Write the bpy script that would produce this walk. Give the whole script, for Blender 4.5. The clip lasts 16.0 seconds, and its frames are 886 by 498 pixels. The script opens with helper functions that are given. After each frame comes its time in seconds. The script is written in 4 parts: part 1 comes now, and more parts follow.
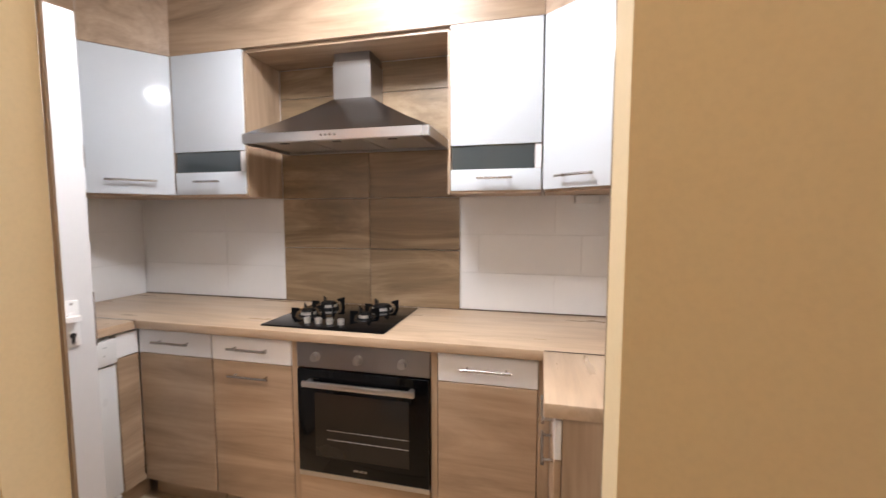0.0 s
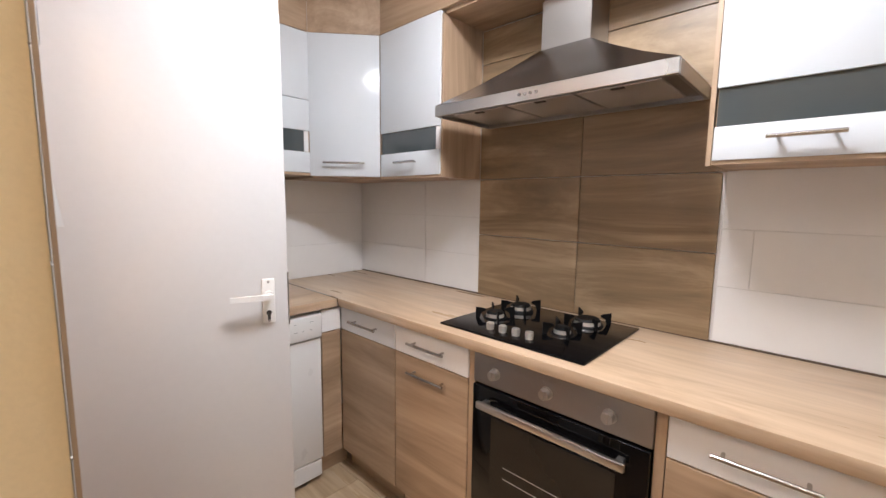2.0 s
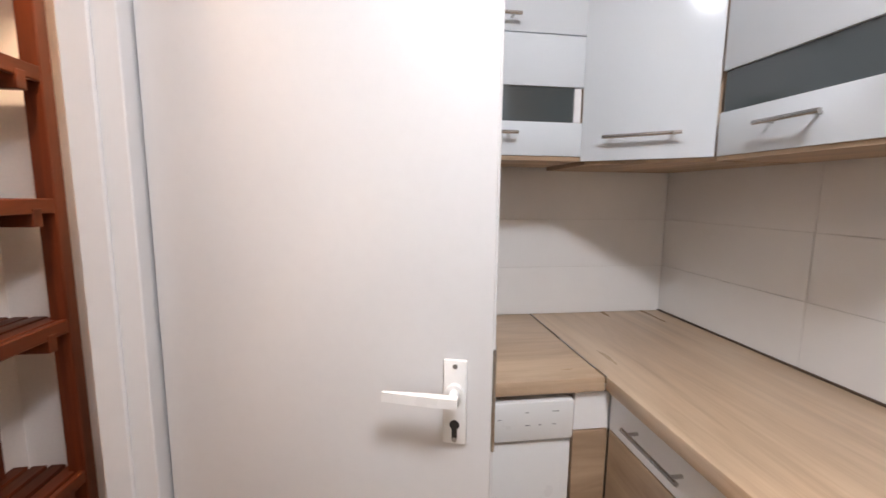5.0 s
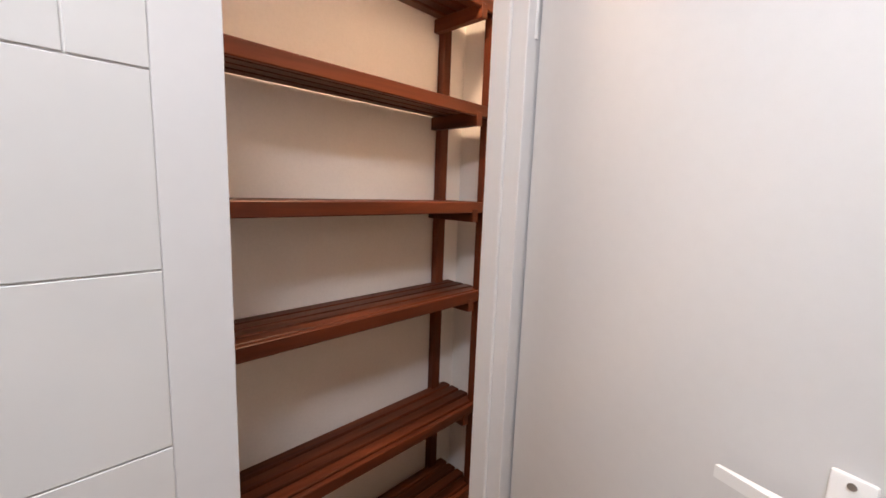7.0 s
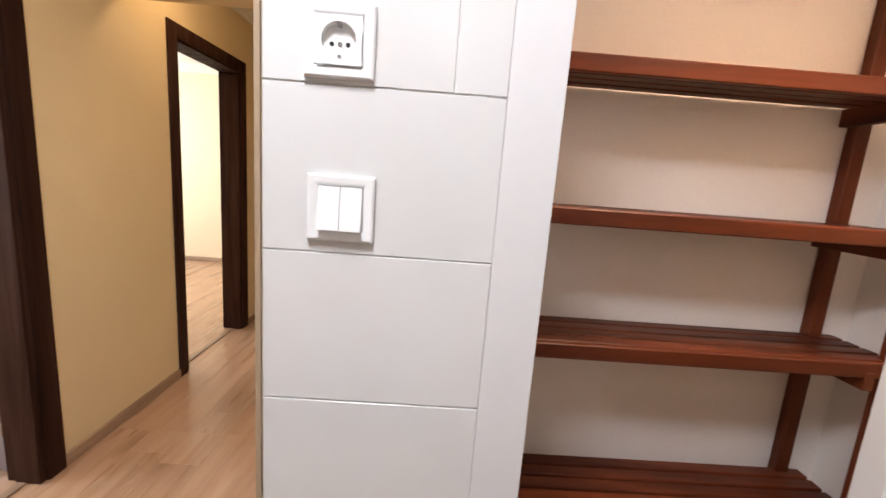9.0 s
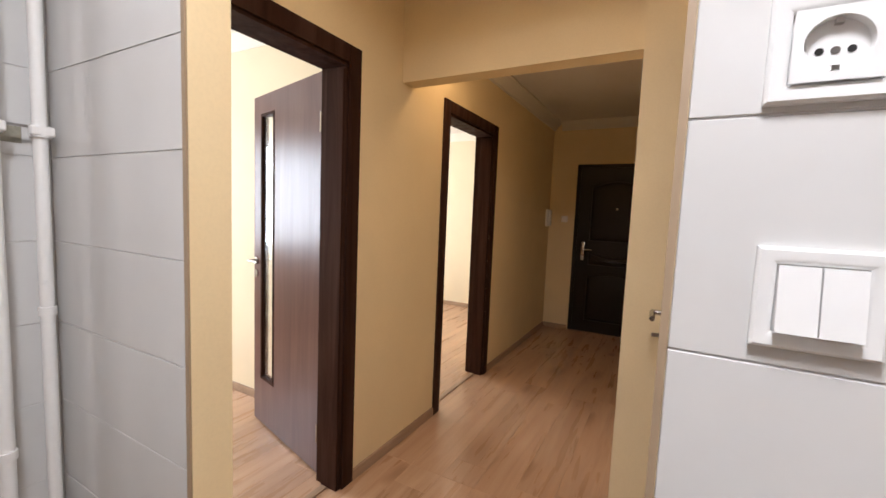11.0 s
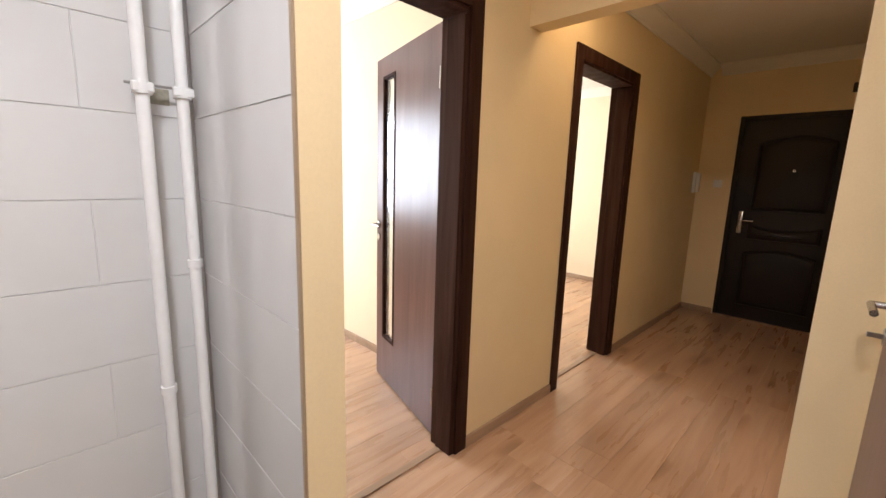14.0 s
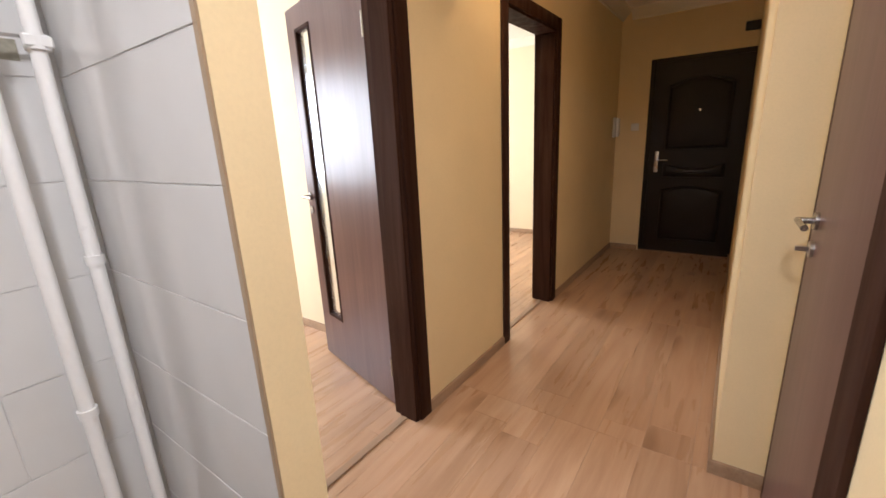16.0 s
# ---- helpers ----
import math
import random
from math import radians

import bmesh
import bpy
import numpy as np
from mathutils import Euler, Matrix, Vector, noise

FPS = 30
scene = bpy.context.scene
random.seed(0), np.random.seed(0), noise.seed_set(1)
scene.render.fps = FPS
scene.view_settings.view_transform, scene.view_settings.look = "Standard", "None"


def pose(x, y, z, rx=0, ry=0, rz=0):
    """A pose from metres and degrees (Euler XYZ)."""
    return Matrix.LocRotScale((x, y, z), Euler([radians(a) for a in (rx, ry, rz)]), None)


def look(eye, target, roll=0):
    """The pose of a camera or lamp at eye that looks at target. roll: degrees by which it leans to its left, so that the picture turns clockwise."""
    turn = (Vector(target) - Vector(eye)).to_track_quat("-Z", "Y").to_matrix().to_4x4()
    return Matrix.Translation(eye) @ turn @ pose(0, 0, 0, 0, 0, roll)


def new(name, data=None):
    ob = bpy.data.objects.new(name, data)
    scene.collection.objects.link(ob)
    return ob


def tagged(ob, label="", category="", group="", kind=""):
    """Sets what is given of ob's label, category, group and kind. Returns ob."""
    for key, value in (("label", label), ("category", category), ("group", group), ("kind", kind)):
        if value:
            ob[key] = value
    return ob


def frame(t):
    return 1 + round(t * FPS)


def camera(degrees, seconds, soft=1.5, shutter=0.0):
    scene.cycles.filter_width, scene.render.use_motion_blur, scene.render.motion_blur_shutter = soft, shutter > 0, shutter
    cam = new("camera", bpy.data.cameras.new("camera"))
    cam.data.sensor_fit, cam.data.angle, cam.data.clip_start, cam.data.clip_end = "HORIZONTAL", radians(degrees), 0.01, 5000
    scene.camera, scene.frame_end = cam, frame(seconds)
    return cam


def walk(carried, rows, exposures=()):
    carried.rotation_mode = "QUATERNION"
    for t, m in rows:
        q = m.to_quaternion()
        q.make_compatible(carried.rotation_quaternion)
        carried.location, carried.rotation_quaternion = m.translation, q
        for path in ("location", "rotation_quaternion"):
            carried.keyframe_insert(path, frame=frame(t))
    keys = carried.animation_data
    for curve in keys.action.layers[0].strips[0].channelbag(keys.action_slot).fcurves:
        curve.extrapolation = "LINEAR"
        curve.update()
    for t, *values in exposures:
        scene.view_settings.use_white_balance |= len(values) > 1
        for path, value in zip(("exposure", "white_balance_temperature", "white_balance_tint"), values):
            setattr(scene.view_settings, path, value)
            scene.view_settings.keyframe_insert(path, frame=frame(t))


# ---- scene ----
cam = camera(94.5, 16.0, shutter=0.2)
PATH = [
    (0, (0.83, -0.437, 1.384), (0.362, 1.501, 1.226), 0.0),
    (0.5, (0.87, -0.296, 1.387), (-0.128, 1.424, 1.176), 2.6),
    (1, (0.807, -0.21, 1.388), (-0.333, 1.419, 1.174), 1.9),
    (1.2, (0.751, -0.184, 1.378), (-0.405, 1.435, 1.168), 1.7),
    (1.5, (0.697, -0.144, 1.371), (-0.523, 1.428, 1.161), 0.7),
    (2, (0.689, -0.016, 1.377), (-0.67, 1.432, 1.143), 0.7),
    (2.5, (0.609, 0.066, 1.364), (-0.769, 1.49, 1.087), 0.8),
    (3, (0.48, 0.129, 1.373), (-0.886, 1.568, 1.123), 0.7),
    (3.2, (0.447, 0.155, 1.374), (-0.961, 1.55, 1.122), 0.3),
    (5.3, (-0.07, 0.478, 1.395), (-2.055, 0.415, 1.157), 0.4),
    (5.5, (-0.087, 0.475, 1.403), (-2.051, 0.166, 1.186), 0.2),
    (6, (-0.131, 0.535, 1.42), (-1.913, -0.345, 1.194), 0.7),
    (6.5, (-0.109, 0.552, 1.419), (-1.653, -0.692, 1.153), 2.3),
    (7, (-0.061, 0.532, 1.408), (-1.491, -0.837, 1.124), 2.1),
    (7.5, (-0.157, 0.567, 1.414), (-1.258, -1.075, 1.111), 4.7),
    (8, (-0.193, 0.577, 1.417), (-0.929, -1.242, 1.027), 6.5),
    (8.5, (-0.139, 0.557, 1.415), (-0.461, -1.386, 1.069), 5.9),
    (9, (-0.087, 0.534, 1.418), (-0.139, -1.435, 1.073), 4.3),
    (9.5, (-0.008, 0.513, 1.416), (0.257, -1.455, 1.173), 1.7),
    (10, (0.064, 0.479, 1.424), (0.621, -1.432, 1.231), 1.8),
    (10.2, (0.083, 0.47, 1.43), (0.73, -1.411, 1.259), 2.0),
    (12.3, (0.186, 0.393, 1.417), (1.422, -1.158, 1.168), 1.7),
    (12.5, (0.191, 0.386, 1.416), (1.441, -1.154, 1.164), 1.6),
    (13, (0.209, 0.372, 1.413), (1.486, -1.14, 1.125), 1.7),
    (13.5, (0.221, 0.35, 1.401), (1.552, -1.107, 1.078), 1.7),
    (14, (0.238, 0.331, 1.396), (1.628, -1.066, 1.05), 1.8),
    (14.5, (0.242, 0.311, 1.387), (1.661, -1.05, 1.027), 0.9),
    (15, (0.266, 0.297, 1.386), (1.701, -1.049, 1.025), 0.6),
    (15.5, (0.289, 0.302, 1.38), (1.636, -1.118, 0.985), -1.9),
    (16, (0.338, 0.304, 1.365), (1.463, -1.269, 0.855), -2.7),
]
EXPOSURES = ((0.0, 0.02), (3.2, 0.04), (5.3, -0.06), (6.2, -0.06), (7.0, -0.22), (8.0, -0.12), (9.0, 0.02), (10.2, -0.28), (12.3, 0.04), (16.0, 0.06))
walk(cam, [(t, look(e, g, r)) for t, e, g, r in PATH], EXPOSURES)

# ---- world and light ----
world = bpy.data.worlds.new("sky")
scene.world = world
world.use_nodes = True
wn = world.node_tree.nodes
sky = wn.new("ShaderNodeTexSky")
sky.sky_type, sky.sun_disc = "NISHITA", False
sky.sun_elevation, sky.sun_rotation = radians(50), radians(102)
world.node_tree.links.new(sky.outputs[0], wn["Background"].inputs[0])
wn["Background"].inputs[1].default_value = 0.12


def lamp(name, m, sx, sy, watts, rgb, spread=180):
    d = bpy.data.lights.new(name, "AREA")
    d.shape, d.size, d.size_y, d.energy, d.color, d.spread = "RECTANGLE", sx, sy, watts, rgb, radians(spread)
    ob = new(name, d)
    ob.matrix_world = m
    return ob


sun_data = bpy.data.lights.new("sun", "SUN")
sun_data.energy, sun_data.angle, sun_data.color = 5.0, radians(0.5), (1.0, 0.95, 0.88)
new("sun", sun_data).matrix_world = pose(0, 0, 10, 0, 40, -12)

KITCHEN_LAMP = (0.17, 0.69)
PANTRY_LAMP = (-0.85, -0.30)
# near hall: an unseen lamp, added to brighten the walls by the opening
HALL_FILL = (0.72, -0.55)
CORRIDOR_LAMP = (1.16, -1.90)
lamp("kitchen_lamp_light", pose(KITCHEN_LAMP[0], KITCHEN_LAMP[1], 2.572), 0.34, 0.34, 35, (0.945, 0.945, 1.0))
lamp("pantry_lamp_light", pose(PANTRY_LAMP[0], PANTRY_LAMP[1], 2.345), 0.12, 0.12, 22.0, (1.0, 0.68, 0.44))
lamp("hall_lamp_light", pose(HALL_FILL[0], HALL_FILL[1], 2.50), 0.22, 0.22, 4.6, (1.0, 0.84, 0.68))
lamp("corridor_lamp_light", pose(CORRIDOR_LAMP[0], CORRIDOR_LAMP[1], 2.50), 0.22, 0.22, 2.3, (1.0, 0.70, 0.42))
lamp("room_window_light", pose(4.93, -0.2, 1.55, 0, 90, 0), 1.15, 1.5, 122, (0.78, 0.865, 1.0))
lamp("far_room_window_light", pose(4.93, -3.6, 1.55, 0, 90, 0), 1.15, 1.5, 100, (0.90, 0.945, 1.0))


# ---- materials ----
def nodes_of(name):
    m = bpy.data.materials.new(name)
    m.use_nodes = True
    return m, m.node_tree.nodes, m.node_tree.links, m.node_tree.nodes["Principled BSDF"]


def coords(n, l, scale, rnd=0.0):
    tc = n.new("ShaderNodeTexCoord")
    mp = n.new("ShaderNodeMapping")
    mp.inputs["Scale"].default_value = scale
    l.new(tc.outputs["Object"], mp.inputs["Vector"])
    if rnd:
        oi = n.new("ShaderNodeObjectInfo")
        mul = n.new("ShaderNodeMath")
        mul.operation = "MULTIPLY"
        mul.inputs[1].default_value = rnd
        l.new(oi.outputs["Random"], mul.inputs[0])
        comb = n.new("ShaderNodeCombineXYZ")
        for k in range(3):
            l.new(mul.outputs[0], comb.inputs[k])
        l.new(comb.outputs[0], mp.inputs["Location"])
    return mp.outputs[0]


def noise_tex(n, l, vec, scale, detail=4.0, rough=0.55, dist=0.0):
    t = n.new("ShaderNodeTexNoise")
    t.inputs["Scale"].default_value, t.inputs["Detail"].default_value = scale, detail
    t.inputs["Roughness"].default_value, t.inputs["Distortion"].default_value = rough, dist
    l.new(vec, t.inputs["Vector"])
    return t.outputs["Fac"]


def ramp(n, l, fac, stops):
    r = n.new("ShaderNodeValToRGB")
    e = r.color_ramp.elements
    while len(e) < len(stops):
        e.new(0.5)
    for k, (p, c) in enumerate(stops):
        e[k].position, e[k].color = p, (*c, 1)
    l.new(fac, r.inputs[0])
    return r.outputs[0]


def bump(n, l, bsdf, height, strength, dist=0.002):
    b = n.new("ShaderNodeBump")
    b.inputs["Strength"].default_value, b.inputs["Distance"].default_value = strength, dist
    l.new(height, b.inputs["Height"])
    l.new(b.outputs[0], bsdf.inputs["Normal"])


def mixed(n, l, a, b, fac, mode="MULTIPLY"):
    mx = n.new("ShaderNodeMix")
    mx.data_type, mx.blend_type = "RGBA", mode
    mx.inputs[0].default_value = fac
    l.new(a, mx.inputs[6])
    l.new(b, mx.inputs[7])
    return mx.outputs[2]


def paint(name, rgb, rough=0.5, vary=0.06, grain=60, bumpy=0.05, coat=0.0, big=1.6, spec=0.5):
    """Painted or plastered surface: two scales of slight variation and fine relief."""
    m, n, l, b = nodes_of(name)
    v = coords(n, l, (1, 1, 1), 3.0)
    lo, hi = tuple(c * (1 - vary) for c in rgb), tuple(min(1, c * (1 + vary)) for c in rgb)
    c1 = ramp(n, l, noise_tex(n, l, v, big, 3), [(0.3, lo), (0.7, hi)])
    c2 = ramp(n, l, noise_tex(n, l, v, grain, 4), [(0.25, (1 - vary,) * 3), (0.6, (1, 1, 1))])
    l.new(mixed(n, l, c1, c2, 1.0), b.inputs["Base Color"])
    rr = ramp(n, l, noise_tex(n, l, v, 7, 4), [(0.3, (rough * 0.85,) * 3), (0.7, (min(1, rough * 1.2),) * 3)])
    l.new(rr, b.inputs["Roughness"])
    b.inputs["Coat Weight"].default_value = coat
    b.inputs["Coat Roughness"].default_value = 0.04
    b.inputs["Specular IOR Level"].default_value = spec
    if bumpy:
        bump(n, l, b, noise_tex(n, l, v, grain, 5), bumpy)
    return m


def timber(name, axis, dark, mid, light, rough=0.45, rnd=9.0, scale=1.0, bumpy=0.08, knots=False, coat=0.0, contrast=1.0, spec=0.5, worn=0.2, along=0.75):
    """Wood with its grain along one axis."""
    m, n, l, b = nodes_of(name)
    s = [9.0 * scale] * 3
    s["xyz".index(axis)] = along * scale
    v = coords(n, l, s, rnd)
    f = [60.0] * 3
    f["xyz".index(axis)] = 2.0
    w = coords(n, l, f, rnd)
    lo, hi = 0.5 - 0.2 * contrast, 0.5 + 0.2 * contrast
    band = ramp(n, l, noise_tex(n, l, v, 1.0, 6, 0.62, 1.1), [(lo, dark), (0.5, mid), (hi, light)])
    fine = ramp(n, l, noise_tex(n, l, w, 1.0, 4, 0.6), [(0.3, (0.86, 0.84, 0.82)), (0.6, (1, 1, 1))])
    col = mixed(n, l, band, fine, 0.45 if knots else 0.8)
    if knots:
        kv = coords(n, l, tuple(2.6 if k != "xyz".index(axis) else 0.9 for k in range(3)), rnd)
        vor = n.new("ShaderNodeTexVoronoi")
        vor.voronoi_dimensions = "2D"
        vor.inputs["Scale"].default_value = 1.0
        wob = n.new("ShaderNodeTexNoise")
        wob.inputs["Scale"].default_value, wob.inputs["Detail"].default_value = 2.2, 3.0
        l.new(kv, wob.inputs["Vector"])
        shift = n.new("ShaderNodeVectorMath")
        shift.operation = "MULTIPLY_ADD"
        shift.inputs[1].default_value = (0.35, 0.35, 0.35)
        l.new(wob.outputs["Color"], shift.inputs[0])
        l.new(kv, shift.inputs[2])
        l.new(shift.outputs[0], vor.inputs["Vector"])
        kn = ramp(n, l, vor.outputs["Distance"], [(0.03, (0.40, 0.31, 0.25)), (0.085, (0.66, 0.58, 0.52)), (0.13, (0.95, 0.93, 0.91)), (0.3, (1, 1, 1))])
        col = mixed(n, l, col, kn, 0.6)
        oi = n.new("ShaderNodeObjectInfo")
        tone = ramp(n, l, oi.outputs["Random"], [(0.0, (0.88, 0.865, 0.85)), (1.0, (1.05, 1.04, 1.03))])
        col = mixed(n, l, col, tone, 1.0)
    l.new(col, b.inputs["Base Color"])
    rr = ramp(n, l, noise_tex(n, l, v, 2.0, 4), [(0.3, (rough * (1 - worn),) * 3), (0.7, (min(1, rough * (1 + worn)),) * 3)])
    l.new(rr, b.inputs["Roughness"])
    b.inputs["Coat Weight"].default_value = coat
    b.inputs["Coat Roughness"].default_value = 0.18
    b.inputs["Specular IOR Level"].default_value = spec
    if bumpy:
        bump(n, l, b, noise_tex(n, l, w, 1.0, 4), bumpy, 0.001)
    return m


def metal(name, rgb, rough, axis="x", brushed=True):
    """Brushed or satin metal: stretched highlights, faint smears in the gloss."""
    m, n, l, b = nodes_of(name)
    v = coords(n, l, (1, 1, 1), 2.0)
    f = noise_tex(n, l, v, 3.0, 2)
    b.inputs["Metallic"].default_value = 1.0
    l.new(ramp(n, l, f, [(0.3, tuple(c * 0.985 for c in rgb)), (0.7, rgb)]), b.inputs["Base Color"])
    l.new(ramp(n, l, f, [(0.3, (rough * 0.97,) * 3), (0.7, (rough * 1.03,) * 3)]), b.inputs["Roughness"])
    if brushed:
        b.inputs["Anisotropic"].default_value = 0.45
    return m


def glass(name, rgb=(0.9, 0.95, 0.93), rough=0.02):
    m, n, l, b = nodes_of(name)
    b.inputs["Base Color"].default_value = (*rgb, 1)
    b.inputs["Transmission Weight"].default_value, b.inputs["Roughness"].default_value, b.inputs["IOR"].default_value = 1.0, rough, 1.45
    return m


def glow(name, rgb, strength):
    m, n, l, b = nodes_of(name)
    b.inputs["Emission Color"].default_value, b.inputs["Emission Strength"].default_value = (*rgb, 1), strength
    b.inputs["Base Color"].default_value = (*rgb, 1)
    return m


OAK_D, OAK_M, OAK_L = (0.25, 0.168, 0.105), (0.43, 0.305, 0.203), (0.57, 0.42, 0.288)
M_OAK_X = timber("oak_laminate", "x", OAK_D, OAK_M, OAK_L, 0.42, scale=0.62, contrast=1.15, along=1.2)
M_OAK_Y = timber("oak_laminate_across", "y", OAK_D, OAK_M, OAK_L, 0.42, scale=0.62, contrast=1.15, along=1.2)
M_OAK_Z = timber("oak_laminate_upright", "z", OAK_D, OAK_M, OAK_L, 0.42, scale=0.62, contrast=1.15, along=1.2)
M_TOP_X = timber("oak_worktop", "x", (0.41, 0.287, 0.185), (0.57, 0.42, 0.287), (0.69, 0.535, 0.38), 0.33, scale=0.8, contrast=1.3, along=1.5)
M_TOP_Y = timber("oak_worktop_across", "y", (0.41, 0.287, 0.185), (0.57, 0.42, 0.287), (0.69, 0.535, 0.38), 0.33, scale=0.8, contrast=1.3, along=1.5)
M_PANEL = timber("oak_splash_panel", "x", (0.155, 0.102, 0.056), (0.265, 0.182, 0.105), (0.47, 0.345, 0.22), 0.36, scale=0.75, contrast=1.1, along=1.5)
M_FLOOR = timber("oak_floorboard", "y", (0.41, 0.24, 0.148), (0.51, 0.32, 0.205), (0.60, 0.40, 0.268), 0.30, knots=True, coat=0.2, contrast=1.25)
M_KFLOOR = timber("oak_look_floor_tile", "x", (0.32, 0.23, 0.14), (0.45, 0.335, 0.215), (0.55, 0.42, 0.28), 0.3)
M_SHELF = timber("stained_pine", "x", (0.032, 0.0075, 0.003), (0.08, 0.018, 0.0066), (0.155, 0.037, 0.0135), 0.42, bumpy=0.15, spec=0.22)
M_SHELF_Z = timber("stained_pine_upright", "z", (0.045, 0.010, 0.004), (0.09, 0.021, 0.008), (0.145, 0.036, 0.014), 0.44, bumpy=0.15, spec=0.22)
M_SHELF_Y = timber("stained_pine_across", "y", (0.05, 0.012, 0.005), (0.09, 0.022, 0.009), (0.13, 0.036, 0.014), 0.47, bumpy=0.15, spec=0.22)
M_WENGE = timber("wenge_foil", "z", (0.022, 0.009, 0.006), (0.042, 0.019, 0.013), (0.065, 0.033, 0.024), 0.6, coat=0.0, bumpy=0.04, spec=0.05)
M_LEAF = timber("wenge_door_foil", "z", (0.085, 0.042, 0.038), (0.12, 0.064, 0.058), (0.155, 0.088, 0.08), 0.30, coat=0.0, bumpy=0.0, contrast=1.5, spec=0.22, worn=0.03)
M_SKIRT = timber("oak_skirting", "y", (0.27, 0.17, 0.11), (0.35, 0.23, 0.15), (0.42, 0.29, 0.2), 0.45)
M_GLOSS = paint("gloss_white_front", (0.665, 0.70, 0.735), 0.18, 0.012, 20, 0.0, 0.12, spec=0.36)
M_WHITE_LAM = paint("white_laminate", (0.83, 0.82, 0.82), 0.35, 0.015, 80, 0.01)
M_DOORPAINT = paint("white_door_paint", (0.64, 0.63, 0.63), 0.46, 0.02, 45, 0.035, 0.0)
M_TILE = paint("white_glazed_tile", (0.81, 0.805, 0.80), 0.12, 0.02, 14, 0.012, 0.4)
M_TILE_OLD = paint("white_glazed_tile_worn", (0.645, 0.64, 0.63), 0.13, 0.03, 10, 0.03, 0.4)
M_GROUT = paint("pale_grout", (0.70, 0.69, 0.68), 0.9, 0.08, 120, 0.2)
M_CREAM = paint("cream_wall_paint", (0.80, 0.645, 0.40), 0.75, 0.04, 150, 0.13)
M_ROOM = paint("pale_yellow_wall_paint", (0.82, 0.715, 0.535), 0.8, 0.03, 130, 0.1)
M_WHITEWALL = paint("white_wall_paint", (0.80, 0.775, 0.755), 0.7, 0.04, 110, 0.1)
M_CEIL = paint("white_ceiling_paint", (0.80, 0.78, 0.75), 0.85, 0.03, 130, 0.1)
M_CORNICE = paint("white_cornice", (0.80, 0.77, 0.70), 0.7, 0.03, 100, 0.08)
M_PLASTER = paint("old_bare_plaster", (0.38, 0.36, 0.29), 0.9, 0.25, 70, 0.5)
M_TRIM = paint("dark_joint_strip", (0.09, 0.06, 0.04), 0.5, 0.05, 60, 0.02)
M_EDGE = paint("brown_edge_strip", (0.36, 0.26, 0.17), 0.5, 0.06, 60, 0.03)
M_PLASTIC = paint("white_plastic", (0.76, 0.76, 0.755), 0.3, 0.01, 60, 0.0)
M_PIPE = paint("white_painted_pipe", (0.80, 0.795, 0.78), 0.32, 0.03, 50, 0.06)
M_DARKSLOT = paint("black_plastic", (0.012, 0.012, 0.012), 0.35, 0.1, 80, 0.02)
M_CAST = paint("cast_iron_enamel", (0.003, 0.003, 0.0035), 0.55, 0.15, 120, 0.05, spec=0.2)
M_BLACKGLASS = paint("black_glass", (0.003, 0.003, 0.0035), 0.05, 0.05, 10, 0.0, 0.0, spec=0.22)
M_OVENGLASS = paint("oven_window_glass", (0.016, 0.014, 0.012), 0.08, 0.1, 6, 0.0, 0.0, spec=0.4)
M_KNOB = metal("satin_silver_knob", (0.80, 0.79, 0.77), 0.48, "z", False)
M_CANOPY = metal("brushed_steel_canopy", (0.40, 0.39, 0.385), 0.26, "x")
M_STEEL = metal("brushed_steel", (0.56, 0.55, 0.54), 0.28, "x")
M_STEEL_D = metal("steel_panel", (0.36, 0.35, 0.345), 0.34, "x")
M_CHROME = metal("satin_nickel", (0.46, 0.445, 0.43), 0.27, "z", False)
M_MESH = metal("aluminium_filter", (0.62, 0.61, 0.60), 0.55, "y")
M_ENTRY = paint("dark_brown_door_paint", (0.010, 0.006, 0.005), 0.42, 0.12, 40, 0.06, 0.0, spec=0.3)
M_GLASS = glass("clear_glass")
M_SMOKE = paint("grey_frosted_glass", (0.062, 0.075, 0.078), 0.12, 0.04, 8, 0.0, 0.5)
M_FROST = glass("frosted_glass", (0.98, 0.99, 0.99), 0.12)
M_LAMPGLOW = glow("lamp_diffuser", (0.945, 0.945, 1.0), 12.0)
M_WARMGLOW = glow("warm_lamp_diffuser", (1.0, 0.66, 0.36), 6.0)
M_INK = paint("grey_print", (0.30, 0.30, 0.31), 0.5, 0.02, 60, 0.0)
M_CABIN = paint("cabinet_inside", (0.30, 0.30, 0.29), 0.6, 0.03, 60, 0.02)


# ---- building helpers ----
def box(bm, x0, x1, y0, y1, z0, z1, bev=0.0, seg=1):
    vs = [bm.verts.new((x, y, z)) for x in (x0, x1) for y in (y0, y1) for z in (z0, z1)]
    q = ((0, 1, 3, 2), (4, 6, 7, 5), (0, 4, 5, 1), (2, 3, 7, 6), (0, 2, 6, 4), (1, 5, 7, 3))
    fs = [bm.faces.new([vs[i] for i in f]) for f in q]
    if x1 < x0 or y1 < y0 or z1 < z0:
        bmesh.ops.recalc_face_normals(bm, faces=fs)
    if bev:
        es = list({e for f in fs for e in f.edges})
        bmesh.ops.bevel(bm, geom=es, offset=bev, segments=seg, profile=0.5, affect="EDGES")
    return bm


def B(x0, x1, y0, y1, z0, z1, bev=0.0, seg=1):
    return box(bmesh.new(), x0, x1, y0, y1, z0, z1, bev, seg)


